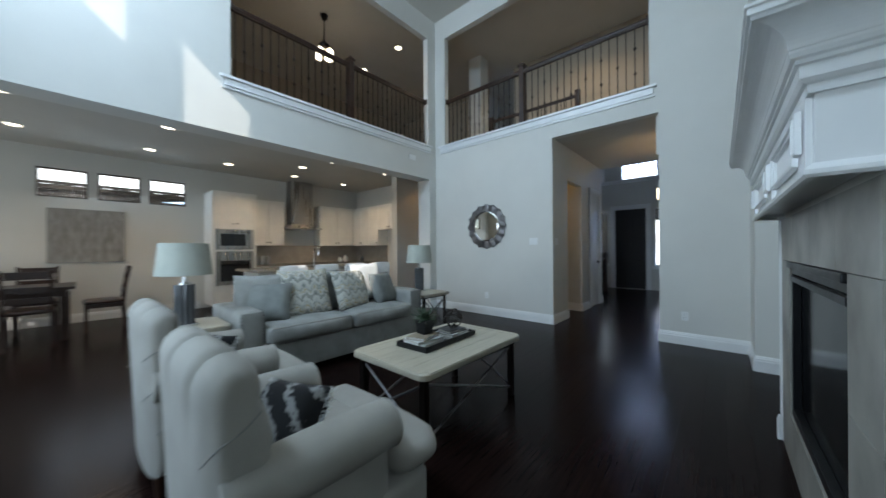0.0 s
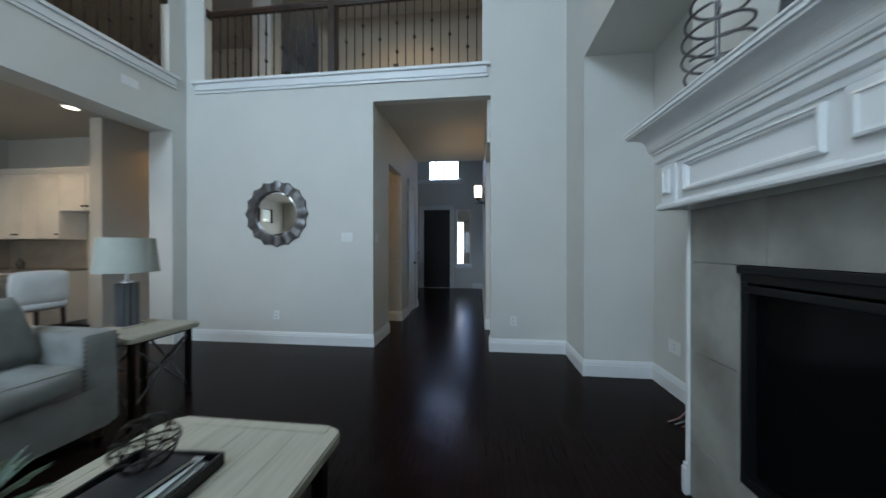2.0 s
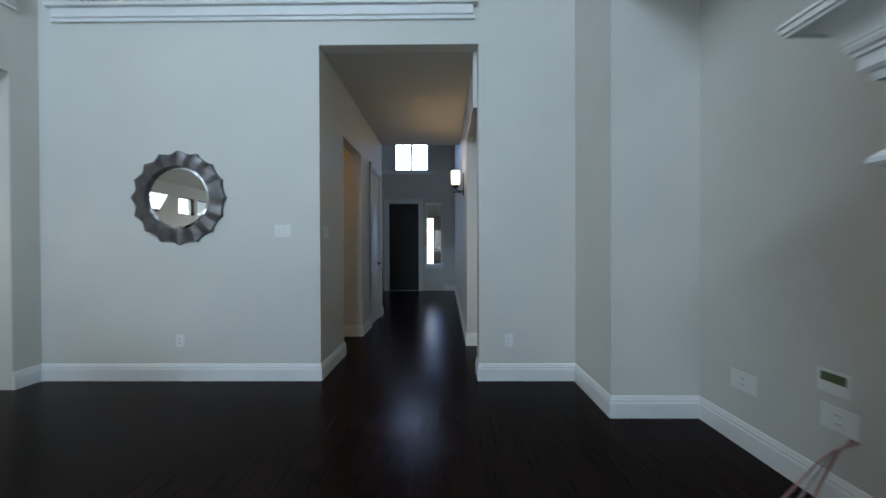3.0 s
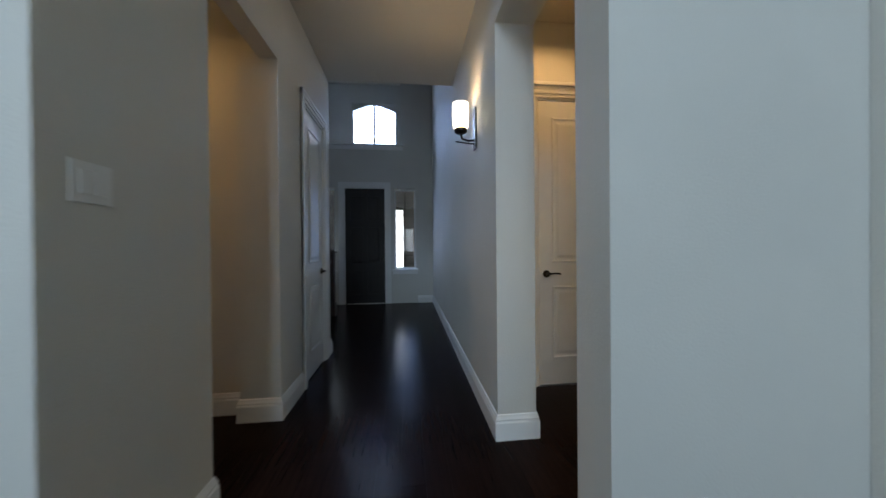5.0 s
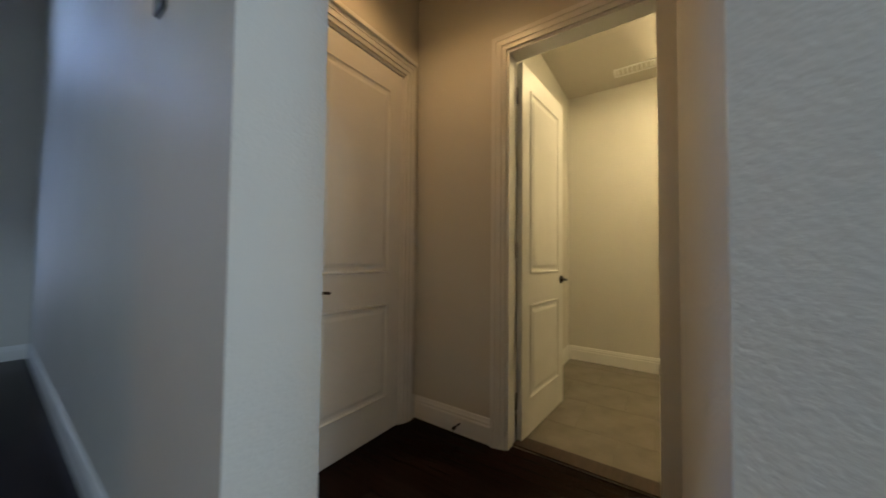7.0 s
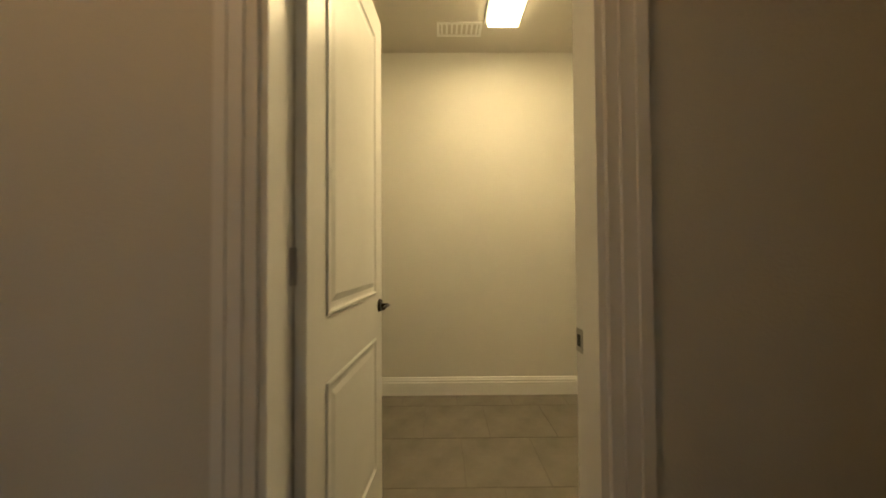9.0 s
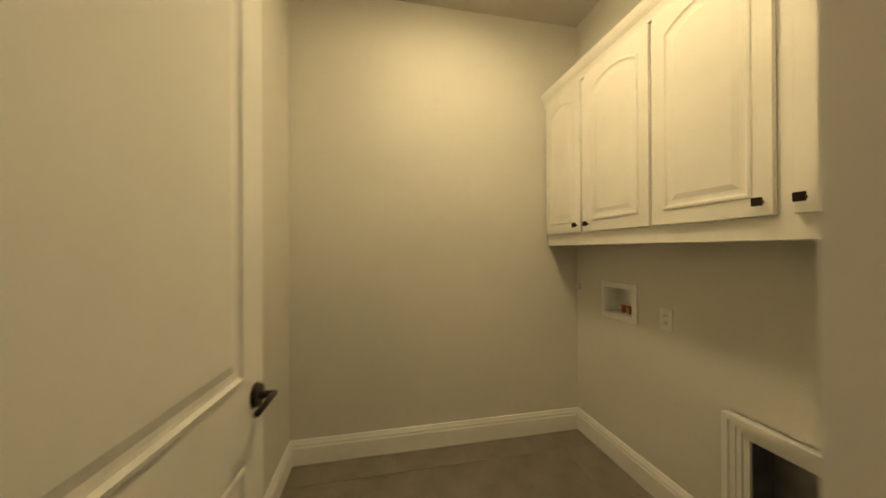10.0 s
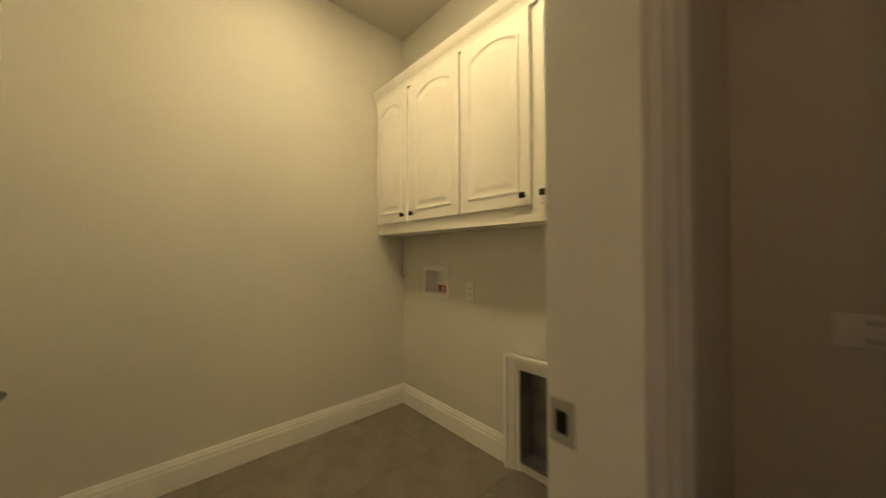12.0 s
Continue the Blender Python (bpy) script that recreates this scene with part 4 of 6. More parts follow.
part("crown", bm, TRIM, ob, "stepped crown moulding and shelf")
bm = bmesh.new()
box(bm, 1.014, 1.281, A - 0.136, B + 0.136, 1.8602, 1.872, 0.004)
part("shelf", bm, TRIM, ob)
BL = [(3.385, 3.47), (2.49, 2.65), (1.75, 1.835)]
for b0, b1 in BL:
    bm = bmesh.new()
    box(bm, 1.136, 1.1495, b0 - 0.012, b1 + 0.012, 1.432, 1.648)
    bk = part("block", bm, TRIM, ob, "small panelled block")
    bm = bmesh.new()
    c = (b0 + b1) / 2
    h = (b1 - b0) / 2 - 0.016
    frame_strips(bm, -h, h, 1.505, 1.625, 0, -1.3, steps=FRAMED[:5])
    bm.transform(Matrix.Translation((1.135, c, 0)) @ pose(0, 0, 0, 0, 0, -90))
    part("block_panel", bm, TRIM, bk)
for b0, b1 in ((2.71, 3.31), (1.90, 2.43)):
    bm = bmesh.new()
    c, h = (b0 + b1) / 2, (b1 - b0) / 2
    frame_strips(bm, -h, h, 1.495, 1.635, 0, -1.6, steps=FRAMED)
    bm.transform(Matrix.Translation((1.1485, c, 0)) @ pose(0, 0, 0, 0, 0, -90))
    part("frieze_panel", bm, TRIM, ob, "raised moulded panel")

ob = thing("fireplace_surround", "grey stone tile surround around the firebox", "surround", kind="structure")
def stone(y0, y1, z0, z1):
    bm = bmesh.new()
    box(bm, 1.262, 1.280, y0 + 0.0015, y1 - 0.0015, z0 + 0.0015, z1 - 0.0015, 0.001)
    part("tile", bm, STONE, ob)
for y0, y1 in ((3.17, 3.465), (1.755, 2.05)):
    for z0, z1 in ((0, 0.28), (0.28, 0.73), (0.73, 1.17)):
        stone(y0, y1, z0, z1)
for i in range(4):
    yy = 1.755 + i * 0.4275
    stone(yy, yy + 0.4275, 1.17, 1.431)
for i in range(3):
    stone(2.05 + i * 0.3733, 2.05 + (i + 1) * 0.3733, 0, 0.28)
bm = bmesh.new()
box(bm, 1.236, 1.2515, 3.460, 3.490, 0, 0.135, 0.003)
box(bm, 1.241, 1.2515, 3.463, 3.487, 0.1355, 0.156, 0.003)
box(bm, 1.252, 1.281, 3.466, 3.484, 0, 1.43)
solid("trim_surround_edge", bm, TRIM, "white painted edge strip beside the tile", "trim", kind="structure")

ob = thing("firebox", "black metal gas fireplace insert with glass front", "fireplace")
for y0, y1, z0, z1 in ((2.05, 3.17, 1.10, 1.168), (2.05, 3.17, 0.285, 0.33), (2.05, 2.09, 0.33, 1.10), (3.13, 3.17, 0.33, 1.10)):
    bm = bmesh.new()
    box(bm, 1.27, 1.305, y0 + 0.002, y1 - 0.002, z0, z1, 0.003)
    part("metal_frame", bm, BLACK, ob)
bm = bmesh.new()
box(bm, 1.25, 1.28, 2.055, 3.165, 1.135, 1.168, 0.005)
box(bm, 1.262, 1.28, 2.07, 3.15, 1.06, 1.09, 0.004)
part("hood_lip", bm, BLACK, ob)
bm = bmesh.new()
box(bm, 1.70, 1.72, 2.09, 3.13, 0.30, 1.15)
box(bm, 1.31, 1.70, 2.07, 2.09, 0.30, 1.15)
box(bm, 1.31, 1.70, 3.13, 3.15, 0.30, 1.15)
box(bm, 1.31, 1.70, 2.09, 3.13, 0.305, 0.325)
part("firebox_lining", bm, BLACK, ob)
bm = bmesh.new()
box(bm, 1.3055, 1.3095, 2.09, 3.13, 0.33, 1.10)
g = part("glass_front", bm, FIREGLASS, ob, "dark glass front")
LOG = material("ceramic_log", (0.10, 0.075, 0.055), 0.9, vary=0.4, scale=12, grain=40, bump=0.5, bump_dist=0.01)
for i, (y, x, a, r) in enumerate(((2.45, 1.48, 8, 0.045), (2.75, 1.45, -12, 0.05), (2.6, 1.55, 3, 0.05))):
    bm = bmesh.new()
    m = pose(x, y, 0.37 + 0.07 * (i == 2), 90, 0, a)
    rings = []
    for k in range(9):
        t = k / 8 - 0.5
        rings.append([bm.verts.new(m @ Vector((r * (1 + 0.15 * math.sin(5 * q + k)) * math.cos(q), r * (1 + 0.1 * math.sin(3 * q + 2 * k)) * math.sin(q), t * 0.5))) for q in [2 * math.pi * j / 14 for j in range(14)]])
    for p, q in zip(rings, rings[1:]):
        for j in range(14):
            bm.faces.new((p[j], p[(j + 1) % 14], q[(j + 1) % 14], q[j]))
    bm.faces.new(rings[0]); bm.faces.new(rings[-1])
    part("log", bm, LOG, ob, "charred ceramic log", True)

# spiral wire ornament and leaning picture on the mantel
MZ = 1.8725
bm = bmesh.new()
cx, cy = 1.15, 3.12
cyl(bm, (cx, cy, MZ), (cx, cy, MZ + 0.43), 0.009, seg=10)
pts = []
for i in range(150):
    t = i / 149
    r = 0.045 + 0.070 * math.sin(math.pi * (0.12 + 0.6 * (1 - t)))
    a = t * 2 * math.pi * 5
    pts.append((cx + r * math.cos(a), cy + r * math.sin(a), MZ + 0.03 + 0.36 * t))
tube(bm, pts, 0.006, 6)
for k in range(3):
    a = k * 2.1
    tube(bm, [(cx, cy, MZ + 0.06 + 0.11 * k), (cx + 0.1 * math.cos(a), cy + 0.1 * math.sin(a), MZ + 0.05 + 0.11 * k)], 0.005, 6)
solid("spiral_ornament", bm, PEWTER, "spiral of bent pewter wire round a post", "ornament", smooth=True)
ob = thing("leaning_picture", "dark canvas with pale looping lines leaning on the wall", "picture", at=(1.262, 2.50, MZ), turn=-90)
tilt = pose(0, -0.115, 0, -9)
bm = bmesh.new()
box(bm, -0.38, 0.38, 0, 0.025, 0, 0.9, m=tilt)
part("canvas", bm, material("slate_canvas", (0.10, 0.10, 0.105), 0.9, vary=0.25, scale=6, grain=120), ob)
bm = bmesh.new()
for k in range(9):
    c0, c1 = random.uniform(-0.17, 0.17), random.uniform(0.25, 0.7)
    a, b = random.uniform(0.1, 0.19), random.uniform(0.09, 0.19)
    s = random.uniform(0, 3)
    tube(bm, [tilt @ Vector((c0 + a * math.cos(q + s) + 0.05 * math.cos(2 * q), -0.001, c1 + b * math.sin(q))) for q in [2 * math.pi * j / 36 for j in range(36)]], 0.004, 4, True)
part("painted_loops", bm, WHITEC, ob, "thin white painted loops", True)

# ---- entry: front door, sidelights, arched window, stair newel ----
ob = thing("door_front", "dark stained panelled front door, closed", "door", at=(-1.545, 11.64, 0), kind="structure")
bm = bmesh.new()
box(bm, 0, 0.82, -0.022, 0.022, 0.012, 2.44, 0.003)
part("leaf", bm, DOORWOOD, ob)
for c in (0.235, 0.585):
    for z0, z1 in ((0.2, 0.72), (0.86, 1.62), (1.76, 2.28)):
        bm = bmesh.new()
        frame_strips(bm, c - 0.13, c + 0.13, z0, z1, -0.022, -1)
        part("door_panel", bm, DOORWOOD, ob)
lever(ob, pose(0.75, -0.022, 0.95), -1)
bm = bmesh.new()
box(bm, -1.565, -0.705, 11.60, 11.70, 0.0, 0.011)
solid("door_threshold", bm, STEEL, "brushed metal front door threshold", "threshold", kind="structure")
jamb("trim_front_jamb", "x", 11.60, 11.80, -1.565, -0.705, 2.46)
casing("trim_front_door", "x", 11.60, -1.565, -0.705, 2.46, -1, 0.11)


def leaded_window(name, label, x0, x1, z0, z1, y, cols, rows, arch=0.0, wide=0.03):
    ob = thing(name, label, "window", kind="structure")
    bm = bmesh.new()
    for a, b, c, d in ((x0, x0 + wide, z0, z1 - arch), (x1 - wide, x1, z0, z1 - arch), (x0 + wide, x1 - wide, z0, z0 + wide)):
        box(bm, a, b, y - 0.03, y + 0.03, c, d)
    if not arch:
        box(bm, x0 + wide, x1 - wide, y - 0.03, y + 0.03, z1 - wide, z1)
    else:
        n = 16
        for i in range(n):
            p, q = i / n, (i + 1) / n
            xa, xb = x0 + (x1 - x0) * p, x0 + (x1 - x0) * q
            za, zb = z1 - arch + arch * math.sin(math.pi * p), z1 - arch + arch * math.sin(math.pi * q)
            for dz in (0,):
                vs = [bm.verts.new((xx, yy, zz)) for yy in (y - 0.03, y + 0.03) for xx, zz in ((xa, za - wide), (xb, zb - wide), (xb, zb), (xa, za))]
                for f in ((0, 1, 2, 3), (4, 5, 6, 7), (0, 1, 5, 4), (2, 3, 7, 6)):
                    bm.faces.new([vs[k] for k in f])
        fill = bmesh.new()
        for i in range(n):
            p, q = i / n, (i + 1) / n
            xa, xb = x0 + (x1 - x0) * p, x0 + (x1 - x0) * q
            za, zb = z1 - arch + arch * math.sin(math.pi * p), z1 - arch + arch * math.sin(math.pi * q)
            vs = [fill.verts.new((xx, yy, zz)) for yy in (y - 0.02, y + 0.02) for xx, zz in ((xa, za), (xb, zb), (xb, z1), (xa, z1))]
            for f in ((0, 1, 2, 3), (4, 5, 6, 7), (0, 1, 5, 4), (2, 3, 7, 6)):
                fill.faces.new([vs[k] for k in f])
        part("arch_infill", fill, WALL, ob)
    part("window_frame", bm, TRIM, ob)
    bm = bmesh.new()
    for i in range(1, cols):
        xx = x0 + (x1 - x0) * i / cols
        box(bm, xx - 0.009, xx + 0.009, y - 0.008, y + 0.008, z0 + wide, z1 - wide)
    for i in range(1, rows):
        zz = z0 + (z1 - z0) * i / rows
        box(bm, x0 + wide, x1 - wide, y - 0.006, y + 0.006, zz - 0.007, zz + 0.007)
    part("leading", bm, BRONZE, ob, "thin dark leading bars")
    bm = bmesh.new()
    box(bm, x0 + wide, x1 - wide, y + 0.010, y + 0.014, z0 + wide, z1 - wide)
    g = part("pane", bm, PANE, ob, "clear glass pane")
    g.visible_shadow = False
    return ob


leaded_window("window_1", "tall leaded sidelight beside the front door", -0.52, -0.07, 0.73, 2.45, 11.74, 2, 6)
leaded_window("window_2", "tall leaded sidelight beside the stair", -2.20, -1.75, 0.73, 2.45, 11.74, 2, 6)
leaded_window("window_3", "arched leaded window high over the front door", -1.45, -0.47, 3.44, 4.42, 12.06, 4, 3, arch=0.16)
bm = bmesh.new()
box(bm, -0.985, -0.935, 12.03, 12.09, 3.44, 4.40)
solid("trim_window_mullion", bm, TRIM, "white painted window mullion", "trim", kind="structure")
bm = bmesh.new()
box(bm, -0.58, -0.01, 11.55, 11.61, 0.695, 0.729, 0.006)
box(bm, -0.56, -0.03, 11.58, 11.60, 0.62, 0.693, 0.004)
box(bm, -2.26, -1.69, 11.55, 11.61, 0.695, 0.729, 0.006)
box(bm, -2.02, -0.30, 11.56, 11.63, 3.345, 3.379, 0.006)
box(bm, -1.99, -0.33, 11.58, 11.60, 3.26, 3.343, 0.004)
solid("trim_entry_sills", bm, TRIM, "white painted window sills in the entry", "sill", kind="structure")
bm = bmesh.new()
box(bm, -14, 12, 22.0, 22.1, -0.1, 12)
solid("backdrop", bm, SKYGLOW, "bright sky beyond the entry", "backdrop", kind="structure")
# made-up dark blocks that dim parts of the sidelights, for trees and porch
OUTSIDE_DARK = material("outside_dark", (0.11, 0.10, 0.09), 0.85, vary=0.2, scale=10, grain=60)
bm = bmesh.new()
box(bm, -0.36, 0.9, 13.0, 13.5, -0.12, 2.2, 0.01)
box(bm, -3.4, 0.9, 12.9, 13.5, 2.2, 2.9, 0.01)
box(bm, -3.4, -1.85, 13.0, 13.5, -0.12, 2.2, 0.01)
solid("outside_blocks", bm, OUTSIDE_DARK, "dark blocks standing in for trees and porch outside the entry", "porch", kind="structure")
# stair newel and rail
ob = thing("stair_railing", "dark stained stair newel with iron balusters", "railing")
bm = bmesh.new()
box(bm, -1.640, -1.520, 10.44, 10.56, 0, 1.10, 0.006)
box(bm, -1.655, -1.505, 10.425, 10.575, 0, 0.22, 0.006)
box(bm, -1.665, -1.495, 10.415, 10.585, 1.10, 1.13, 0.006)
box(bm, -1.640, -1.520, 10.44, 10.56, 1.13, 1.16, 0.012)
part("newel", bm, DARKWOOD, ob)
bm = bmesh.new()
for i in range(5):
    y = 10.36 - i * 0.13
    box(bm, -1.610, -1.550, y - 0.16, y + 0.02, 0.93, 0.985)
part("handrail", bm, DARKWOOD, ob)
for i in range(5):
    bm = bmesh.new()
    y = 10.32 - i * 0.13
    box(bm, -1.587, -1.573, y - 0.007, y + 0.007, 0, 0.93)
    part("baluster", bm, IRON, ob)

# ---- wall sconce ----
ob = thing("wall_sconce", "bronze wall sconce with glowing frosted glass shade", "sconce", at=(0.30, 7.20, 2.11))
bm = bmesh.new()
box(bm, -0.014, -0.0005, -0.045, 0.045, -0.16, 0.16, 0.004)
part("backplate", bm, BRONZE, ob)
bm = bmesh.new()
tube(bm, [(-0.01, 0, -0.09), (-0.06, 0, -0.095), (-0.11, 0, -0.08), (-0.12, 0, -0.03)], 0.009, 8)
tube(bm, [(-0.01, 0, -0.12), (-0.16, 0, -0.105)], 0.005, 6)
part("arm", bm, BRONZE, ob, smooth=True)
bm = bmesh.new()
lathe(bm, [(0.03, -0.045), (0.05, -0.03), (0.05, -0.005), (0.02, 0.0)], 24, (-0.12, 0, 0))
part("holder", bm, BRONZE, ob, smooth=True)
bm = bmesh.new()
for prof in ([(0.052, 0.0), (0.062, 0.02), (0.064, 0.19), (0.061, 0.19), (0.059, 0.022), (0.045, 0.004)],):
    seg = 28
    rings = [[bm.verts.new((-0.12 + r * math.cos(2 * math.pi * i / seg), r * math.sin(2 * math.pi * i / seg), z)) for i in range(seg)] for r, z in prof]
    for a, b in zip(rings, rings[1:]):
        for i in range(seg):
            bm.faces.new((a[i], a[(i + 1) % seg], b[(i + 1) % seg], b[i]))
sh = part("shade", bm, SHADEGLOW, ob, "frosted glass cylinder shade", True)
lamp_point("sconce_bulb", (0.18, 7.20, 2.27), 4.5, (1.0, 0.72, 0.42), 0.03)


# ---- balcony railings ----
def railing(name, along_x, c, a0, a1, z0, newels, label):
    ob = thing(name, label, "railing")
    top = z0 + 0.97
    def B(bm, a, b, w0, w1, zz0, zz1, bev=0.0):
        return box(bm, a, b, c + w0, c + w1, zz0, zz1, bev) if along_x else box(bm, c + w0, c + w1, a, b, zz0, zz1, bev)
    bm = bmesh.new()
    B(bm, a0, a1, -0.032, 0.032, top - 0.045, top, 0.012)
    B(bm, a0, a1, -0.022, 0.022, top - 0.07, top - 0.0455, 0.004)
    part("handrail", bm, DARKWOOD, ob, "dark stained handrail")
    for e in (a0 + 0.012, a1 - 0.012):
        bm = bmesh.new()
        B(bm, e - 0.012, e + 0.012, -0.055, 0.055, top - 0.085, top + 0.02, 0.008)
        part("rosette", bm, DARKWOOD, ob)
    for p in newels:
        bm = bmesh.new()
        B(bm, p - 0.045, p + 0.045, -0.045, 0.045, z0, top + 0.06, 0.004)
        B(bm, p - 0.065, p + 0.065, -0.065, 0.065, top + 0.06, top + 0.085, 0.004)
        B(bm, p - 0.04, p + 0.04, -0.04, 0.04, top + 0.0855, top + 0.12, 0.015)
        part("newel", bm, DARKWOOD, ob, "square dark stained newel post")
    n = int((a1 - a0) / 0.108)
    kinds = []
    for k in range(3):
        bm = bmesh.new()
        box(bm, -0.0065, 0.0065, -0.0065, 0.0065, 0, 0.902)
        for zz in ((), (0.43,), (0.26, 0.62))[k]:
            lathe(bm, [(0.007, -0.026), (0.019, -0.012), (0.022, 0), (0.019, 0.012), (0.007, 0.026)], 8, (0, 0, zz))
        box(bm, -0.013, 0.013, -0.013, 0.013, 0, 0.02)
        kinds.append(mesh_of("baluster", bm, IRON))
    for i in range(n):
        a = a0 + (i + 0.5) * (a1 - a0) / n
        if min(abs(a - p) for p in newels) < 0.05:
            continue
        b = new("baluster", kinds[(0, 1, 0, 2)[i % 4]])
        b.location = (a, c, z0) if along_x else (c, a, z0)
        b.parent = ob
    return ob


railing("balcony_railing", True, 5.66, -3.44, 0.23, 3.461, (-1.68,), "dark wood balcony railing with iron balusters over the hall")
railing("balcony_railing", False, -3.78, 1.75, 5.35, 3.461, (3.52,), "dark wood balcony railing with iron balusters over the kitchen")
slab("floor_landing", -3.72, 1.32, 5.72, 8.34, 3.361, 3.42, material("beige_carpet", (0.30, 0.25, 0.19), 0.95, vary=0.1, grain=300, bump=0.6), "beige carpet on the upper landing", "floor")
slab("floor_game_room", -8.48, -3.84, -2.58, 9.0, 3.361, 3.42, bpy.data.materials["beige_carpet"], "beige carpet in the game room", "floor")
bm = bmesh.new()
box(bm, -3.99, -3.62, 7.2, 7.56, 3.42, H2, 0.005)
solid("landing_column", bm, WALL, "square white painted column on the landing", "column", kind="structure")
ob = thing("landing_railing", "low dark stained stair rail on the landing", "railing")
bm = bmesh.new()
box(bm, -3.60, -1.36, 7.58, 7.64, 4.55, 4.61, 0.01)
part("handrail", bm, DARKWOOD, ob)
for px in (-3.56, -1.36):
    bm = bmesh.new()
    box(bm, px - 0.05, px + 0.05, 7.56, 7.66, 3.421, 4.70, 0.005)
    part("newel", bm, DARKWOOD, ob)
for i in range(18):
    bm = bmesh.new()
    px = -3.45 + i * 0.115
    box(bm, px - 0.007, px + 0.007, 7.603, 7.617, 3.421, 4.55)
    part("baluster", bm, IRON, ob)


# ---- ceiling lights ----
def can(at, lit=True):
    ob = thing("recessed_light", "round recessed ceiling light with white trim, lit", "ceiling light", "recessed ceiling lights", at)
    bm = bmesh.new()
    seg = 28
    rings = [[bm.verts.new((r * math.cos(2 * math.pi * i / seg), r * math.sin(2 * math.pi * i / seg), z)) for i in range(seg)] for r, z in ((0.098, -0.0005), (0.096, -0.006), (0.074, -0.008), (0.070, -0.002))]
    for a, b in zip(rings, rings[1:]):
        for i in range(seg):
            bm.faces.new((a[i], a[(i + 1) % seg], b[(i + 1) % seg], b[i]))
    part("trim_ring", bm, TRIM, ob, smooth=True)
    bm = bmesh.new()
    cyl(bm, (0, 0, -0.0035), (0, 0, -0.0008), 0.071, seg=28)
    part("lens", bm, CANGLOW, ob, "glowing lens")
    return ob


first = can((-5.05, 1.32, 3.05))
CANS = ((-6.7, 2.5), (-4.95, 2.52), (-5.85, 3.65), (-6.8, 3.9), (-5.0, 3.9), (-5.02, 5.25), (-6.85, 5.25), (-6.6, 1.28), (-6.5, -0.15), (-5.0, -0.1))
for cx, cy in CANS:
    copy_thing(first, pose(cx, cy, 3.05))
for k, (cx, cy) in enumerate(((-5.9, 3.0), (-5.9, 4.9), (-5.8, 0.6))):
    lamp_spot("kitchen_cans", (cx, cy, 3.02), 72, (1.0, 0.74, 0.46), 150, 0.25)
copy_thing(first, pose(-4.96, 5.62, 6.199))
copy_thing(first, pose(-6.38, 5.63, 6.199))
lamp_spot("game_room_can", (-5.2, 4.8, 6.15), 75, (1.0, 0.8, 0.55), 150, 0.1)
# added spot that brightens the landing; it has no fixture
lamp_spot("landing_fill", (-1.3, 7.0, 6.15), 75, (1.0, 0.8, 0.55), 150, 0.1)

ob = thing("chandelier", "bronze ceiling fixture with a cluster of lit shades", "chandelier", at=(-5.29, 3.87, 5.50))
bm = bmesh.new()
cyl(bm, (0, 0, 0.12), (0, 0, 0.698), 0.012)
lathe(bm, [(0.06, 0.62), (0.075, 0.698)], 16)
part("downrod", bm, BRONZE, ob)
bm = bmesh.new()
lathe(bm, [(0.04, -0.06), (0.11, -0.03), (0.12, 0.05), (0.05, 0.12)], 20)
part("motor", bm, BRONZE, ob, smooth=True)
for i in range(4):
    bm = bmesh.new()
    q = radians(90 * i + 20)
    lathe(bm, [(0.025, -0.05), (0.065, -0.09), (0.075, -0.17), (0.04, -0.20)], 14, (0.15 * math.cos(q), 0.13 * math.sin(q), 0))
    part("shade", bm, CANGLOW, ob, "lit glass shade", True)


# ---- switches, outlets, registers ----
def plate(name, label, cat, m, w, h, kind, group=""):
    """A cover plate in its own xz plane facing -y."""
    ob = thing(name, label, cat, group)
    ob.matrix_world = m
    bm = bmesh.new()
    box(bm, -w / 2, w / 2, -0.006, -0.0005, -h / 2, h / 2, 0.002)
    part("cover_plate", bm, PLASTIC, ob)
    if kind.startswith("switch"):
        n = int(kind[6:])
        for i in range(n):
            bm = bmesh.new()
            c = (i - (n - 1) / 2) * 0.046
            box(bm, c - 0.016, c + 0.016, -0.010, -0.0062, -0.033, 0.033, 0.002)
            part("rocker", bm, PLASTIC, ob)
    elif kind.startswith("outlet"):
        for i in range(int(kind[6:] or 1)):
            for s in (-0.02, 0.02):
                bm = bmesh.new()
                box(bm, -0.016, 0.016, -0.009, -0.0062, s - 0.014, s + 0.014, 0.002)
                sock = part("socket", bm, PLASTIC, ob)
                bm = bmesh.new()
                box(bm, -0.008, -0.005, -0.0096, -0.0091, s - 0.005, s + 0.006)
                box(bm, 0.005, 0.008, -0.0096, -0.0091, s - 0.005, s + 0.006)
                part("slot", bm, BLACK, sock)
    return ob


plate("light_switch", "white three-gang rocker switch on the wall", "switch", pose(-1.46, 5.60, 1.38), 0.15, 0.115, "switch3")
plate("wall_outlet", "white wall outlet above the baseboard", "outlet", pose(0.61, 5.60, 0.37), 0.075, 0.115, "outlet")
plate("wall_outlet", "white wall outlet above the baseboard", "outlet", pose(-2.42, 5.60, 0.37), 0.075, 0.115, "outlet")
plate("light_switch", "white two-gang switch on the hall jamb", "switch", pose(-1.12, 5.74, 1.37, 0, 0, 90), 0.12, 0.115, "switch2")
plate("wall_plate", "white cover plate low in the niche", "cover plate", pose(1.85, 4.63, 0.40, 0, 0, -90), 0.17, 0.115, "outlet")
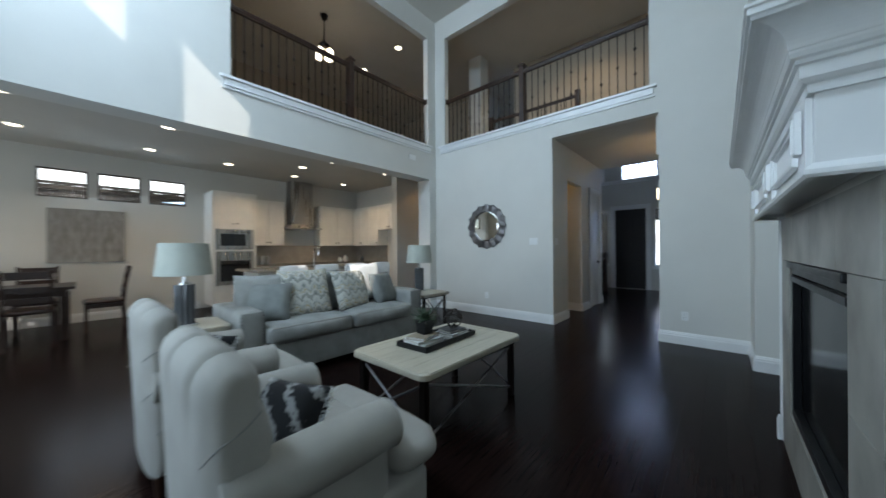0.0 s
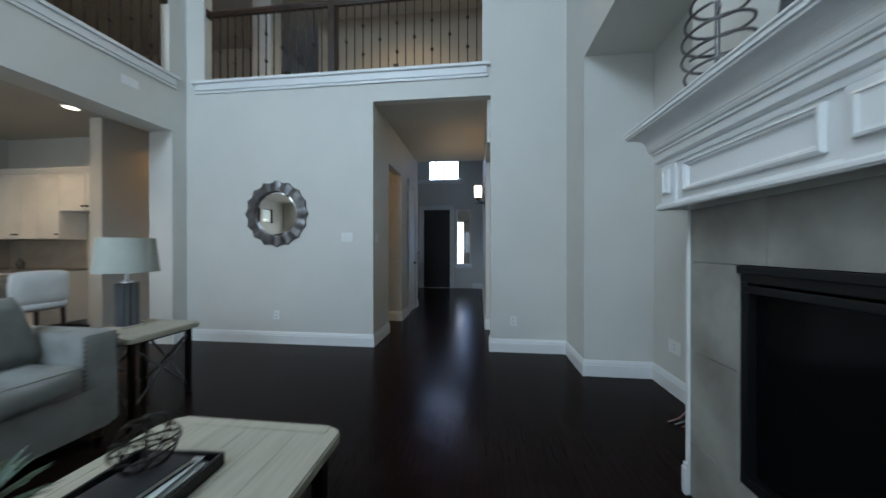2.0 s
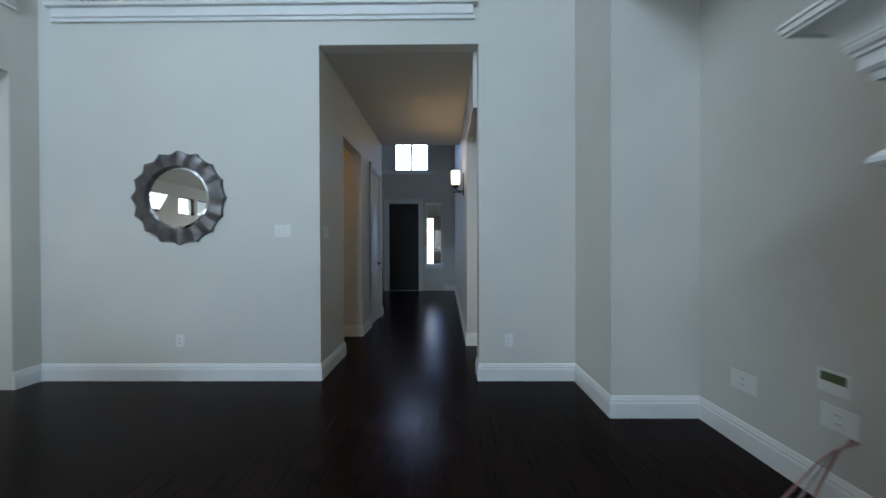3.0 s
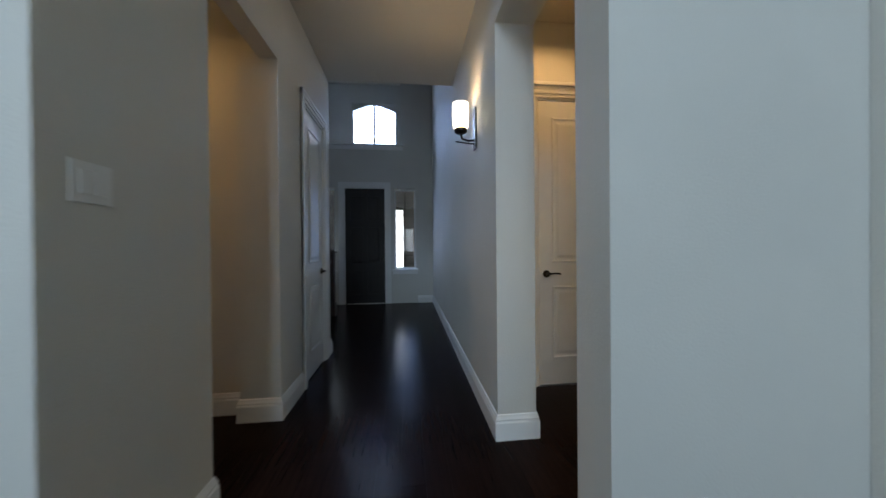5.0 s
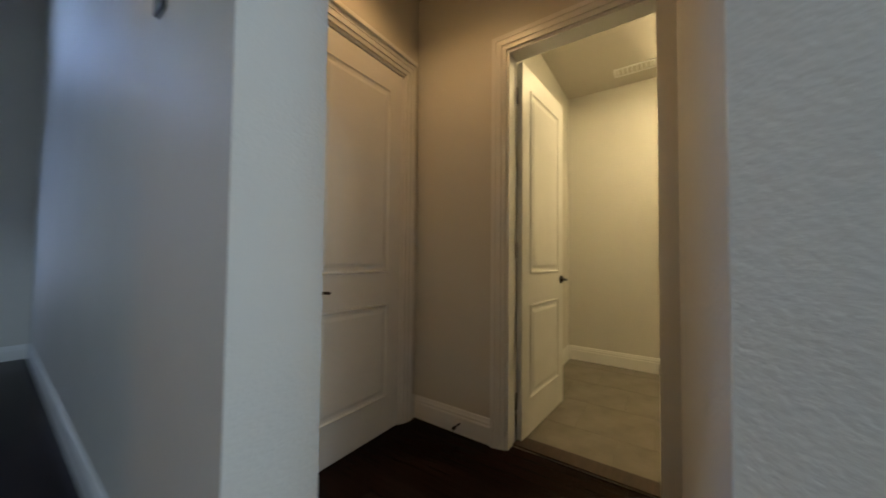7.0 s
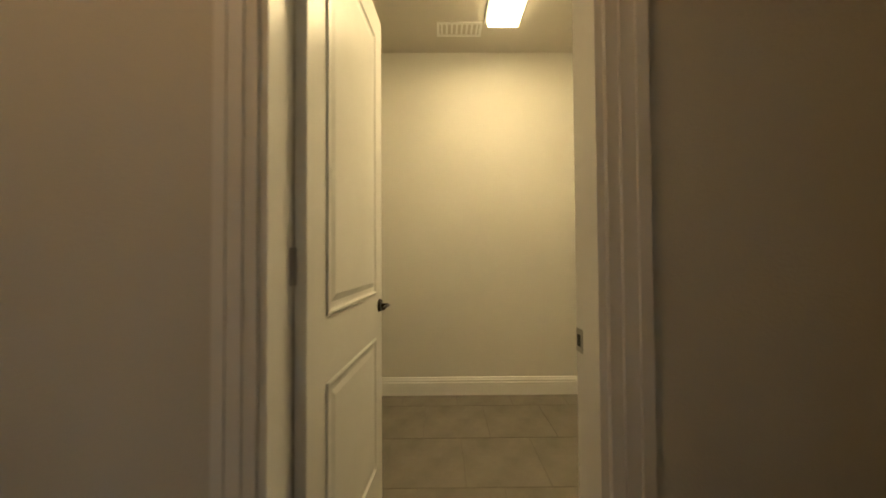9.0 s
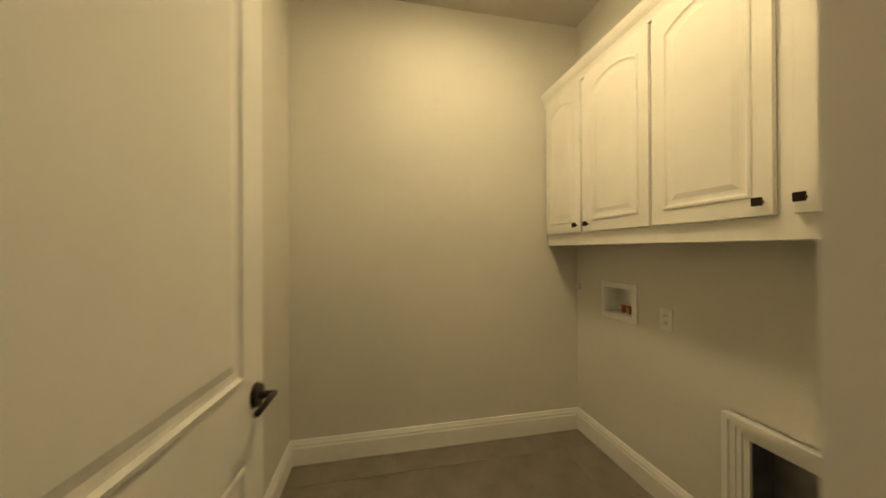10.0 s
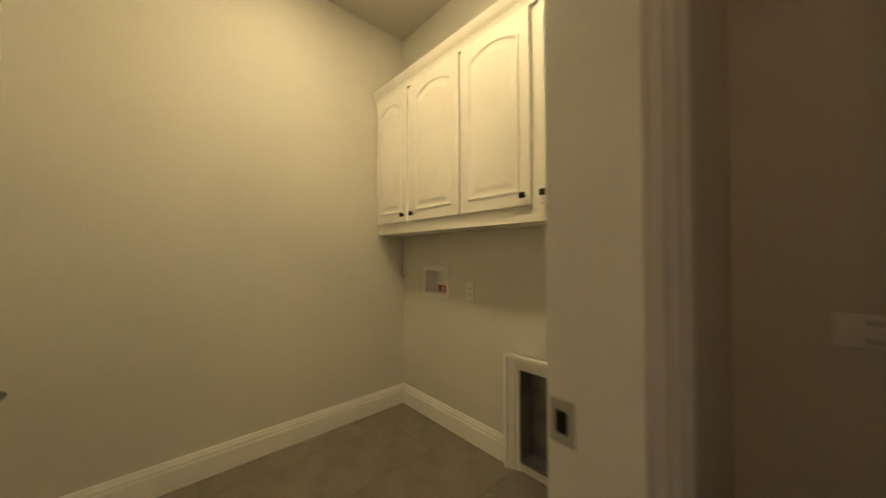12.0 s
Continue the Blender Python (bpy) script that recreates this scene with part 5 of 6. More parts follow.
plate("wall_plate", "white cover plate with sockets in the niche", "cover plate", pose(1.85, 4.16, 0.42, 0, 0, -90), 0.14, 0.115, "outlet")
ob = plate("thermostat", "white thermostat with a small green display", "thermostat", pose(1.85, 4.18, 0.585, 0, 0, -90), 0.13, 0.11, "none")
bm = bmesh.new()
box(bm, -0.05, 0.05, -0.009, -0.0062, 0.0, 0.042)
part("display", bm, material("green_display", (0.10, 0.13, 0.05), 0.3), ob)
ob = thing("cable_bundle", "loose red and grey cables from the wall plate", "cable")
for k, c in enumerate(((0.35, 0.10, 0.10), (0.35, 0.33, 0.32), (0.40, 0.2, 0.2))):
    bm = bmesh.new()
    tube(bm, [(1.846, 4.11 - 0.012 * k, 0.36), (1.81 - 0.01 * k, 4.13, 0.30), (1.80, 4.16 + 0.02 * k, 0.2), (1.78 - 0.02 * k, 4.18 + 0.02 * k, 0.10), (1.70 - 0.03 * k, 4.15 + 0.03 * k, 0.012), (1.60 - 0.03 * k, 4.1 + 0.03 * k, 0.008)], 0.0045, 8)
    part("cable", bm, material("cable_jacket", c, 0.5), ob, smooth=True)
plate("wall_plate", "white blank plates on the wall above the opening", "cover plate", pose(-3.72, 4.9, 3.12, 0, 0, 90), 0.18, 0.10, "none")
plate("wall_outlet", "white wall outlet in the alcove", "outlet", pose(1.57, 5.10, 1.06, 0, 0, 180), 0.115, 0.075, "outlet")

# ---- laundry room ----
DX = 0.18
ob = thing("laundry_cabinet", "white painted wall cabinets with arched doors and crown", "cabinet")
CX0, CX1 = 1.94, 3.898
bm = bmesh.new()
box(bm, CX0, CX1, 4.712, 4.955, 1.385, 2.44)
part("body", bm, CABW, ob)
bm = bmesh.new()
sweep(bm, [(CX1, 4.955), (CX0, 4.955)], [(0, 2.40), (0.020, 2.40), (0.022, 2.415), (0.028, 2.435), (0.040, 2.455), (0.048, 2.475), (0.052, 2.495), (-0.24, 2.495), (-0.24, 2.441), (0, 2.441)])
part("crown", bm, CABW, ob)
for k, (a, b, kn) in enumerate(((3.305, 3.70, "l"), (2.795, 3.255, "r"), (2.325, 2.772, "l"), (1.80, 2.275, "r"))):
    a, b = max(a + DX, 1.96), b + DX
    bm = bmesh.new()
    box(bm, a, b, 4.957, 4.976, 1.462, 2.40, 0.003)
    dr = part("door", bm, CABW, ob, "arched raised-panel door")
    bm = bmesh.new()
    frame_strips(bm, a + 0.055, b - 0.055, 1.525, 2.345, 4.976, 1, arch=0.05)
    part("raised_panel", bm, CABW, dr)
    kx = a + 0.028 if kn == "l" else b - 0.028
    bm = bmesh.new()
    cyl(bm, (kx, 4.976, 1.508), (kx, 4.994, 1.508), 0.006, seg=10)
    box(bm, kx - 0.014, kx + 0.014, 4.994, 5.006, 1.494, 1.522, 0.003)
    part("knob", bm, BRONZE, dr, "square dark bronze knob")

bm = bmesh.new()
box(bm, 1.865, 1.985, 5.850, 6.600, 0.0015, 0.012, 0.004)
solid("door_threshold_laundry", bm, DARKWOOD, "dark stained wooden threshold in the laundry doorway", "threshold", kind="structure")

ob = thing("washer_box", "white recessed washer hookup box with red valve", "hookup box")
x0, x1, z0, z1 = 3.145 + DX, 3.44 + DX, 0.913, 1.146
for a in ((x0, x1, z0, z0 + 0.035), (x0, x1, z1 - 0.035, z1), (x0, x0 + 0.035, z0 + 0.035, z1 - 0.035), (x1 - 0.035, x1, z0 + 0.035, z1 - 0.035)):
    bm = bmesh.new()
    box(bm, a[0], a[1], 4.7105, 4.722, a[2], a[3], 0.002)
    part("box_rim", bm, PLASTIC, ob)
bm = bmesh.new()
a, b, c, d = x0 + 0.036, x1 - 0.036, z0 + 0.036, z1 - 0.036
box(bm, a, b, 4.618, 4.622, c, d)
for q in ((a, a + 0.004, c, d), (b - 0.004, b, c, d), (a + 0.004, b - 0.004, c, c + 0.004), (a + 0.004, b - 0.004, d - 0.004, d)):
    box(bm, q[0], q[1], 4.622, 4.7104, q[2], q[3])
part("box_liner", bm, PLASTIC, ob)
for px, c in ((x0 + 0.10, (0.35, 0.05, 0.03)), (x0 + 0.16, (0.45, 0.12, 0.05)), (x0 + 0.07, (0.4, 0.4, 0.4))):
    bm = bmesh.new()
    cyl(bm, (px, 4.665, z0 + 0.040), (px, 4.665, z0 + 0.075), 0.012, seg=12)
    box(bm, px - 0.022, px + 0.022, 4.659, 4.671, z0 + 0.075, z0 + 0.088, 0.003)
    part("valve", bm, material("valve_paint", c, 0.4), ob, "small shut-off valve")
plate("wall_outlet", "white outlet beside the washer box", "outlet", pose(2.955 + DX, 4.71, 0.985, 0, 0, 180), 0.075, 0.115, "outlet")
bm = bmesh.new()
cyl(bm, (3.69 + DX, 4.711, 1.075), (3.69 + DX, 4.735, 1.075), 0.022, 0.018, 16)
solid("gas_stub", bm, PLASTIC, "small white capped pipe stub on the wall", "pipe cap", smooth=True)
ob = plate("dryer_outlet", "white plate with a round black dryer outlet", "outlet", pose(2.26 + DX, 4.71, 0.985, 0, 0, 180), 0.115, 0.115, "none")
bm = bmesh.new()
cyl(bm, (0.0, -0.0062, 0), (0.0, -0.014, 0), 0.027, 0.025, 24)
part("receptacle", bm, BLACK, ob, "round black receptacle", True)
ob = thing("dryer_vent_box", "recessed metal dryer vent box in a moulded white frame", "vent box")
x0, x1, zt = 2.19 + DX, 2.654 + DX, 0.66
bm = bmesh.new()
for d, i in ((0.012, 0.0), (0.024, 0.022), (0.030, 0.040), (0.044, 0.062)):
    box(bm, x0, x0 + 0.085 - i, 4.7105, 4.7105 + d, 0, zt - 0.085 + i)
    box(bm, x1 - 0.085 + i, x1, 4.7105, 4.7105 + d, 0, zt - 0.085 + i)
    box(bm, x0, x1, 4.7105, 4.7105 + d, zt - 0.085 + i, zt)
part("vent_frame", bm, TRIM, ob, "stepped white frame")
bm = bmesh.new()
a, b = x0 + 0.086, x1 - 0.086
box(bm, a + 0.001, b - 0.001, 4.596, 4.600, 0.051, zt - 0.087)
box(bm, a + 0.001, a + 0.005, 4.600, 4.712, 0.051, zt - 0.087)
box(bm, b - 0.005, b - 0.001, 4.600, 4.712, 0.051, zt - 0.087)
box(bm, a + 0.005, b - 0.005, 4.600, 4.72, 0.051, 0.055)
box(bm, a + 0.005, b - 0.005, 4.600, 4.712, zt - 0.091, zt - 0.087)
part("metal_box", bm, GALV, ob, "galvanised metal box")
bm = bmesh.new()
cyl(bm, ((a + b) / 2, 4.601, zt - 0.17), ((a + b) / 2, 4.64, zt - 0.17), 0.055, seg=28)
part("duct", bm, GALV, ob, smooth=True)
bm = bmesh.new()
box(bm, (a + b) / 2 - 0.055, (a + b) / 2 + 0.04, 4.6005, 4.602, 0.30, 0.37)
lab = part("warning_label", bm, material("orange_label", (0.55, 0.18, 0.03), 0.5), ob, "orange warning label")
for i in range(4):
    bm = bmesh.new()
    box(bm, (a + b) / 2 - 0.045, (a + b) / 2 + 0.03, 4.6021, 4.6025, 0.312 + i * 0.014, 0.317 + i * 0.014)
    part("text_bar", bm, BLACK, lab)

ob = thing("laundry_ceiling_light", "long white ceiling light with a glowing lens", "ceiling light")
bm = bmesh.new()
box(bm, 2.25 + DX, 3.34 + DX, 5.58, 5.86, 3.035, 3.0495, 0.003)
part("light_housing", bm, TRIM, ob)
bm = bmesh.new()
box(bm, 2.27 + DX, 3.32 + DX, 5.60, 5.84, 2.985, 3.0345, 0.015)
part("diffuser", bm, TUBEGLOW, ob, "glowing prismatic lens")
ob = thing("ceiling_register", "white slatted air register in the laundry ceiling", "air vent", at=(3.42 + DX, 6.05, 3.05))
bm = bmesh.new()
for q in ((-0.08, 0.08, -0.18, -0.16), (-0.08, 0.08, 0.16, 0.18), (-0.08, -0.06, -0.16, 0.16), (0.06, 0.08, -0.16, 0.16)):
    box(bm, *q, -0.008, -0.0005)
part("register_frame", bm, TRIM, ob)
for i in range(8):
    bm = bmesh.new()
    box(bm, -0.06, 0.06, -0.14 + i * 0.04 - 0.008, -0.14 + i * 0.04 + 0.008, -0.006, -0.0008)
    part("slat", bm, PLASTIC, ob)
bm = bmesh.new()
cyl(bm, (1.782, 6.93, 0.07), (1.72, 6.93, 0.07), 0.006, seg=8)
cyl(bm, (1.72, 6.93, 0.07), (1.705, 6.93, 0.07), 0.011, seg=10)
solid("door_stop", bm, BRONZE, "dark spring door stop on the baseboard", "door stop")

# ---- kitchen ----
def shaker(parent, axis, face, out, a0, a1, z0, z1, knob_low=True, side="l", dot=True):
    """A cabinet door on a face running along x or y."""
    def bx(bm, a, b, d0, d1, zz0, zz1, bev=0.0):
        lo, hi = sorted((face + out * d0, face + out * d1))
        return box(bm, a, b, lo, hi, zz0, zz1, bev) if axis == "x" else box(bm, lo, hi, a, b, zz0, zz1, bev)
    bm = bmesh.new()
    bx(bm, a0, a1, 0.001, 0.014, z0, z1)
    s = 0.055
    for p, q, r, t in ((a0, a1, z0, z0 + s), (a0, a1, z1 - s, z1), (a0, a0 + s, z0 + s, z1 - s), (a1 - s, a1, z0 + s, z1 - s)):
        bx(bm, p, q, 0.0142, 0.021, r, t)
    d = part("door", bm, CABW, parent)
    if dot:
        k = a0 + 0.03 if side == "l" else a1 - 0.03
        bm = bmesh.new()
        kz = z0 + 0.06 if knob_low else z1 - 0.06
        bx(bm, k - 0.013, k + 0.013, 0.021, 0.045, kz - 0.013, kz + 0.013, 0.004)
        part("knob", bm, BRONZE, d, "dark knob")


def unit(name, label, axis, lo, hi, face, back, z0, z1, doors, crown=False, group="kitchen cabinets"):
    ob = thing(name, label, "cabinet", group)
    out = 1 if face > back else -1
    bm = bmesh.new()
    b0, b1 = sorted((face, back))
    if axis == "x":
        box(bm, lo + 0.001, hi - 0.001, b0, b1, z0, z1)
    else:
        box(bm, b0, b1, lo + 0.001, hi - 0.001, z0, z1)
    part("body", bm, CABW, ob)
    if crown:
        bm = bmesh.new()
        for d, h0, h1 in ((0.025, 0, 0.03), (0.045, 0.03, 0.06), (0.06, 0.06, 0.08)):
            c0, c1 = sorted((face + out * d, back))
            if axis == "x":
                box(bm, lo, hi, c0, c1, z1 + h0, z1 + h1)
            else:
                box(bm, c0, c1, lo, hi, z1 + h0, z1 + h1)
        part("crown", bm, CABW, ob)
    w = (hi - lo) / doors
    for i in range(doors):
        shaker(ob, axis, face, out, lo + i * w + 0.008, lo + (i + 1) * w - 0.008, z0 + 0.01, z1 - 0.01, z0 > 1, "r" if i % 2 == 0 else "l")
    return ob


KW = -7.648
ob = unit("oven_cabinet", "tall white cabinet holding a microwave and oven", "y", 2.28, 3.12, -7.02, KW, 0.10, 2.44, 1, True)
for c in list(ob.children):
    if c.name.startswith("door"):
        for k in list(c.children):
            bpy.data.objects.remove(k)
        bpy.data.objects.remove(c)
shaker(ob, "y", -7.02, 1, 2.29, 2.69, 1.78, 2.43, True, "r")
shaker(ob, "y", -7.02, 1, 2.71, 3.11, 1.78, 2.43, True, "l")
for name, lab, z0, z1 in (("microwave", "stainless built-in microwave above the oven", 1.28, 1.72), ("wall_oven", "stainless wall oven with dark glass", 0.52, 1.24)):
    mw = thing(name, lab, "oven")
    bm = bmesh.new()
    box(bm, -7.018, -6.99, 2.34, 3.06, z0, z1, 0.004)
    part("face", bm, STEEL, mw)
    bm = bmesh.new()
    box(bm, -6.9895, -6.984, 2.42, 2.9 if name == "microwave" else 2.98, z0 + 0.08, z1 - (0.1 if name == "microwave" else 0.2), 0.002)
    part("glass", bm, OVEN, mw, "dark glass window")
    bm = bmesh.new()
    cyl(bm, (-6.955, 2.42, z1 - 0.06), (-6.955, 2.98, z1 - 0.06), 0.01, seg=10)
    cyl(bm, (-6.99, 2.45, z1 - 0.06), (-6.955, 2.45, z1 - 0.06), 0.006, seg=8)
    cyl(bm, (-6.99, 2.95, z1 - 0.06), (-6.955, 2.95, z1 - 0.06), 0.006, seg=8)
    part("handle", bm, STEEL, mw)
unit("wall_cabinet", "white upper kitchen cabinet with panelled doors", "y", 3.12, 3.86, -7.32, KW, 1.38, 2.38, 2, True)
unit("wall_cabinet", "white upper kitchen cabinet with panelled doors", "y", 4.80, 5.84, -7.32, KW, 1.38, 2.38, 2, True)
unit("wall_cabinet", "white upper kitchen cabinet with panelled doors", "x", -7.32, -6.12, 5.87, 6.198, 1.38, 2.38, 3, True)
unit("wall_cabinet", "white upper cabinet over the refrigerator space", "x", -6.12, -5.20, 5.87, 6.198, 1.80, 2.38, 2, True)
unit("base_cabinet", "white base kitchen cabinets with panelled doors", "y", 3.12, 5.60, -7.05, KW, 0.10, 0.88, 5)
unit("base_cabinet", "white base kitchen cabinets with panelled doors", "x", -7.05, -6.12, 5.60, 6.198, 0.10, 0.88, 1)
bm = bmesh.new()
box(bm, KW, -7.01, 3.125, 6.198, 0.881, 0.92, 0.004)
box(bm, -7.009, -6.12, 5.56, 6.198, 0.881, 0.92, 0.004)
solid("kitchen_counter", bm, GRANITE, "brown granite kitchen counter", "counter")
bm = bmesh.new()
box(bm, KW, -7.64, 3.125, 6.19, 0.9205, 1.379)
box(bm, -7.639, -6.12, 6.19, 6.198, 0.9205, 1.379)
solid("backsplash", bm, SPLASH, "beige tiled kitchen backsplash", "backsplash", kind="structure")
bm = bmesh.new()
box(bm, -5.16, -4.97, 5.55, 6.198, 0, 3.049)
solid("wall_fridge_end", bm, WALL, "pale painted wall end beside the cabinets", "wall", kind="structure")
# hood
ob = thing("range_hood", "stainless chimney range hood over the cooktop", "range hood")
bm = bmesh.new()
box(bm, KW, -7.34, 4.06, 4.62, 1.93, 3.048, 0.003)
part("chimney", bm, STEEL, ob)
bm = bmesh.new()
lo = [bm.verts.new(p) for p in ((KW, 3.88, 1.80), (-7.15, 3.88, 1.80), (-7.15, 4.78, 1.80), (KW, 4.78, 1.80))]
m1 = [bm.verts.new(p) for p in ((KW, 3.88, 1.83), (-7.15, 3.88, 1.83), (-7.15, 4.78, 1.83), (KW, 4.78, 1.83))]
hi = [bm.verts.new(p) for p in ((KW, 4.06, 1.93), (-7.34, 4.06, 1.93), (-7.34, 4.62, 1.93), (KW, 4.62, 1.93))]
for a, b in ((lo, m1), (m1, hi)):
    for i in range(4):
        bm.faces.new((a[i], a[(i + 1) % 4], b[(i + 1) % 4], b[i]))
bm.faces.new(lo[::-1])
bm.faces.new(hi)
part("canopy", bm, STEEL, ob)
# island, faucet, stools
ob = thing("kitchen_island", "white kitchen island with a granite top and sink", "island")
bm = bmesh.new()
box(bm, -5.65, -4.95, 2.45, 4.75, 0.0, 0.88, 0.004)
part("body", bm, CABW, ob)
bm = bmesh.new()
box(bm, -5.75, -4.62, 2.35, 4.85, 0.882, 0.922, 0.006)
part("island_top", bm, GRANITE, ob, "granite top")
bm = bmesh.new()
tube(bm, [(-5.45, 3.7, 0.922), (-5.45, 3.7, 1.22)] + [(-5.36 - 0.09 * math.cos(q), 3.7, 1.22 + 0.09 * math.sin(q)) for q in [math.pi * i / 8 for i in range(1, 9)]] + [(-5.27, 3.7, 1.15)], 0.012, 8)
solid("faucet", bm, CHROME, "tall chrome gooseneck faucet on the island", "faucet", smooth=True)


def stool(at):
    ob = thing("bar_stool", "white upholstered bar stool at the island", "bar stool", "bar stools at the island", at)
    bm = bmesh.new()
    cushion(bm, -0.2, 0.2, -0.22, 0.22, 0.60, 0.70, 0.015, 0.04, cuts=6)
    part("seat", bm, STOOL, ob, smooth=True)
    bm = bmesh.new()
    cushion(bm, 0.15, 0.22, -0.22, 0.22, 0.68, 1.0, 0.01, 0.035, cuts=6)
    part("backrest", bm, STOOL, ob, smooth=True)
    for lx in (-0.17, 0.17):
        for ly in (-0.18, 0.18):
            bm = bmesh.new()
            cyl(bm, (lx * 1.1, ly * 1.1, 0), (lx, ly, 0.61), 0.014, 0.02, 10)
            part("leg", bm, DARKWOOD, ob)
    bm = bmesh.new()
    tube(bm, [(0.18, -0.19, 0.2), (0.18, 0.19, 0.2), (-0.18, 0.19, 0.2), (-0.18, -0.19, 0.2)], 0.009, 6, True)
    part("footrest", bm, DARKWOOD, ob)
    return ob


first = stool((-4.42, 2.75, 0))
for sy in (3.32, 3.90, 4.48):
    copy_thing(first, pose(-4.42, sy, 0))
for k, (cx, cy, r, h) in enumerate(((-7.2, 5.35, 0.06, 0.14), (-7.25, 5.55, 0.075, 0.19), (-7.0, 5.95, 0.05, 0.16))):
    bm = bmesh.new()
    lathe(bm, [(r * 0.6, 0), (r, h * 0.3), (r * 0.95, h * 0.6), (r * 0.4, h * 0.85), (r * 0.45, h)], 20, (cx, cy, 0.9205))
    solid("canister", bm, (PLASTIC, PLASTIC, SMOKE)[k], ("white ceramic jar on the kitchen counter", "white ceramic vase on the kitchen counter", "dark ceramic jar on the kitchen counter")[k], "jar", smooth=True)
bm = bmesh.new()
box(bm, -7.40, -7.22, 3.25, 3.5, 0.9205, 1.12, 0.02)
solid("toaster", bm, STEEL, "small steel toaster on the kitchen counter", "toaster")

# ---- dining area ----
for k, (a, b) in enumerate(((-0.015, 0.563), (0.689, 1.262), (1.387, 1.966), (-1.20, -0.62), (-1.90, -1.32))):
    ob = thing("window_%d" % (k + 4), "small high window with a dark frame", "window", kind="structure")
    bm = bmesh.new()
    for p, q, r, s in ((a, b, 2.20, 2.225), (a, b, 2.68, 2.705), (a, a + 0.025, 2.225, 2.68), (b - 0.025, b, 2.225, 2.68)):
        box(bm, -7.74, -7.70, p, q, r, s)
    part("window_frame", bm, DARKWOOD, ob)
    bm = bmesh.new()
    box(bm, -7.722, -7.718, a + 0.025, b - 0.025, 2.225, 2.68)
    g = part("pane", bm, PANE, ob)
    g.visible_shadow = False
ob = thing("fence", "weathered board fence outside the dining windows", "fence", kind="structure")
bm = bmesh.new()
for i in range(64):
    box(bm, -10.5, -10.47, -3 + i * 0.16, -3 + i * 0.16 + 0.157, -0.12, 2.80 + 0.008 * (i % 3))
tagged(part("board", bm, FENCE, ob), kind="stuff")
bm = bmesh.new()
box(bm, -10.46, -10.42, -3, 7.2, 2.70, 2.78)
part("fence_rail", bm, FENCE, ob)
bm = bmesh.new()
box(bm, -10.54, -10.40, -3, 7.2, 2.818, 2.87, 0.006)
part("fence_cap", bm, FENCE, ob)
bm = bmesh.new()
box(bm, -20, -19.9, -16, 18, 0, 14)
solid("backdrop_west", bm, SKYGLOW, "bright sky beyond the fence", "backdrop", kind="structure")
ob = thing("wall_art", "large grey textured canvas on the dining wall", "picture")
bm = bmesh.new()
box(bm, -7.648, -7.61, 0.095, 1.03, 1.06, 2.01, 0.003)
part("canvas", bm, ARTCANVAS, ob)
ob = thing("dining_table", "dark stained rectangular dining table", "dining table")
bm = bmesh.new()
box(bm, -7.0, -6.0, -1.7, 0.42, 0.72, 0.76, 0.006)
part("tabletop", bm, DARKWOOD, ob)
bm = bmesh.new()
box(bm, -6.93, -6.07, -1.62, 0.34, 0.63, 0.719)
part("apron", bm, DARKWOOD, ob)
for lx in (-6.9, -6.1):
    for ly in (-1.6, 0.32):
        bm = bmesh.new()
        box(bm, lx - 0.04, lx + 0.04, ly - 0.04, ly + 0.04, 0, 0.63, 0.004)
        part("leg", bm, DARKWOOD, ob)


def dining_chair(at, turn):
    """A ladder-back chair facing its own -x."""
    ob = thing("dining_chair", "dark wood ladder-back dining chair with padded seat", "chair", "chairs round the dining table", at, turn)
    bm = bmesh.new()
    cushion(bm, -0.22, 0.22, -0.22, 0.22, 0.44, 0.50, 0.01, 0.025, cuts=5)
    part("seat", bm, DARKWOOD, ob, smooth=True)
    for ly in (-0.2, 0.2):
        bm = bmesh.new()
        tube(bm, [(0.24, ly, 0), (0.21, ly, 0.44), (0.24, ly, 0.75), (0.29, ly, 1.02)], 0.022, 4)
        part("back_post", bm, DARKWOOD, ob)
        bm = bmesh.new()
        box(bm, -0.215, -0.175, ly - 0.02, ly + 0.02, 0, 0.44)
        part("leg", bm, DARKWOOD, ob)
    for z0, z1, dx in ((0.58, 0.66, 0.218), (0.72, 0.80, 0.236), (0.90, 1.0, 0.268)):
        bm = bmesh.new()
        box(bm, dx - 0.01, dx + 0.012, -0.18, 0.18, z0, z1, 0.004)
        part("back_slat", bm, DARKWOOD, ob)
    for ly in (-0.195, 0.195):
        bm = bmesh.new()
        box(bm, -0.19, 0.21, ly - 0.01, ly + 0.01, 0.38, 0.44)
        part("seat_rail", bm, DARKWOOD, ob)
    return ob


first = dining_chair((-5.95, 0.02, 0), 0)
copy_thing(first, pose(-5.95, -0.62, 0))
copy_thing(first, pose(-5.95, -1.26, 0))
for cy in (0.02, -0.62, -1.26):
    copy_thing(first, pose(-7.06, cy, 0, 0, 0, 180))
copy_thing(first, pose(-6.5, 0.72, 0, 0, 0, 90))

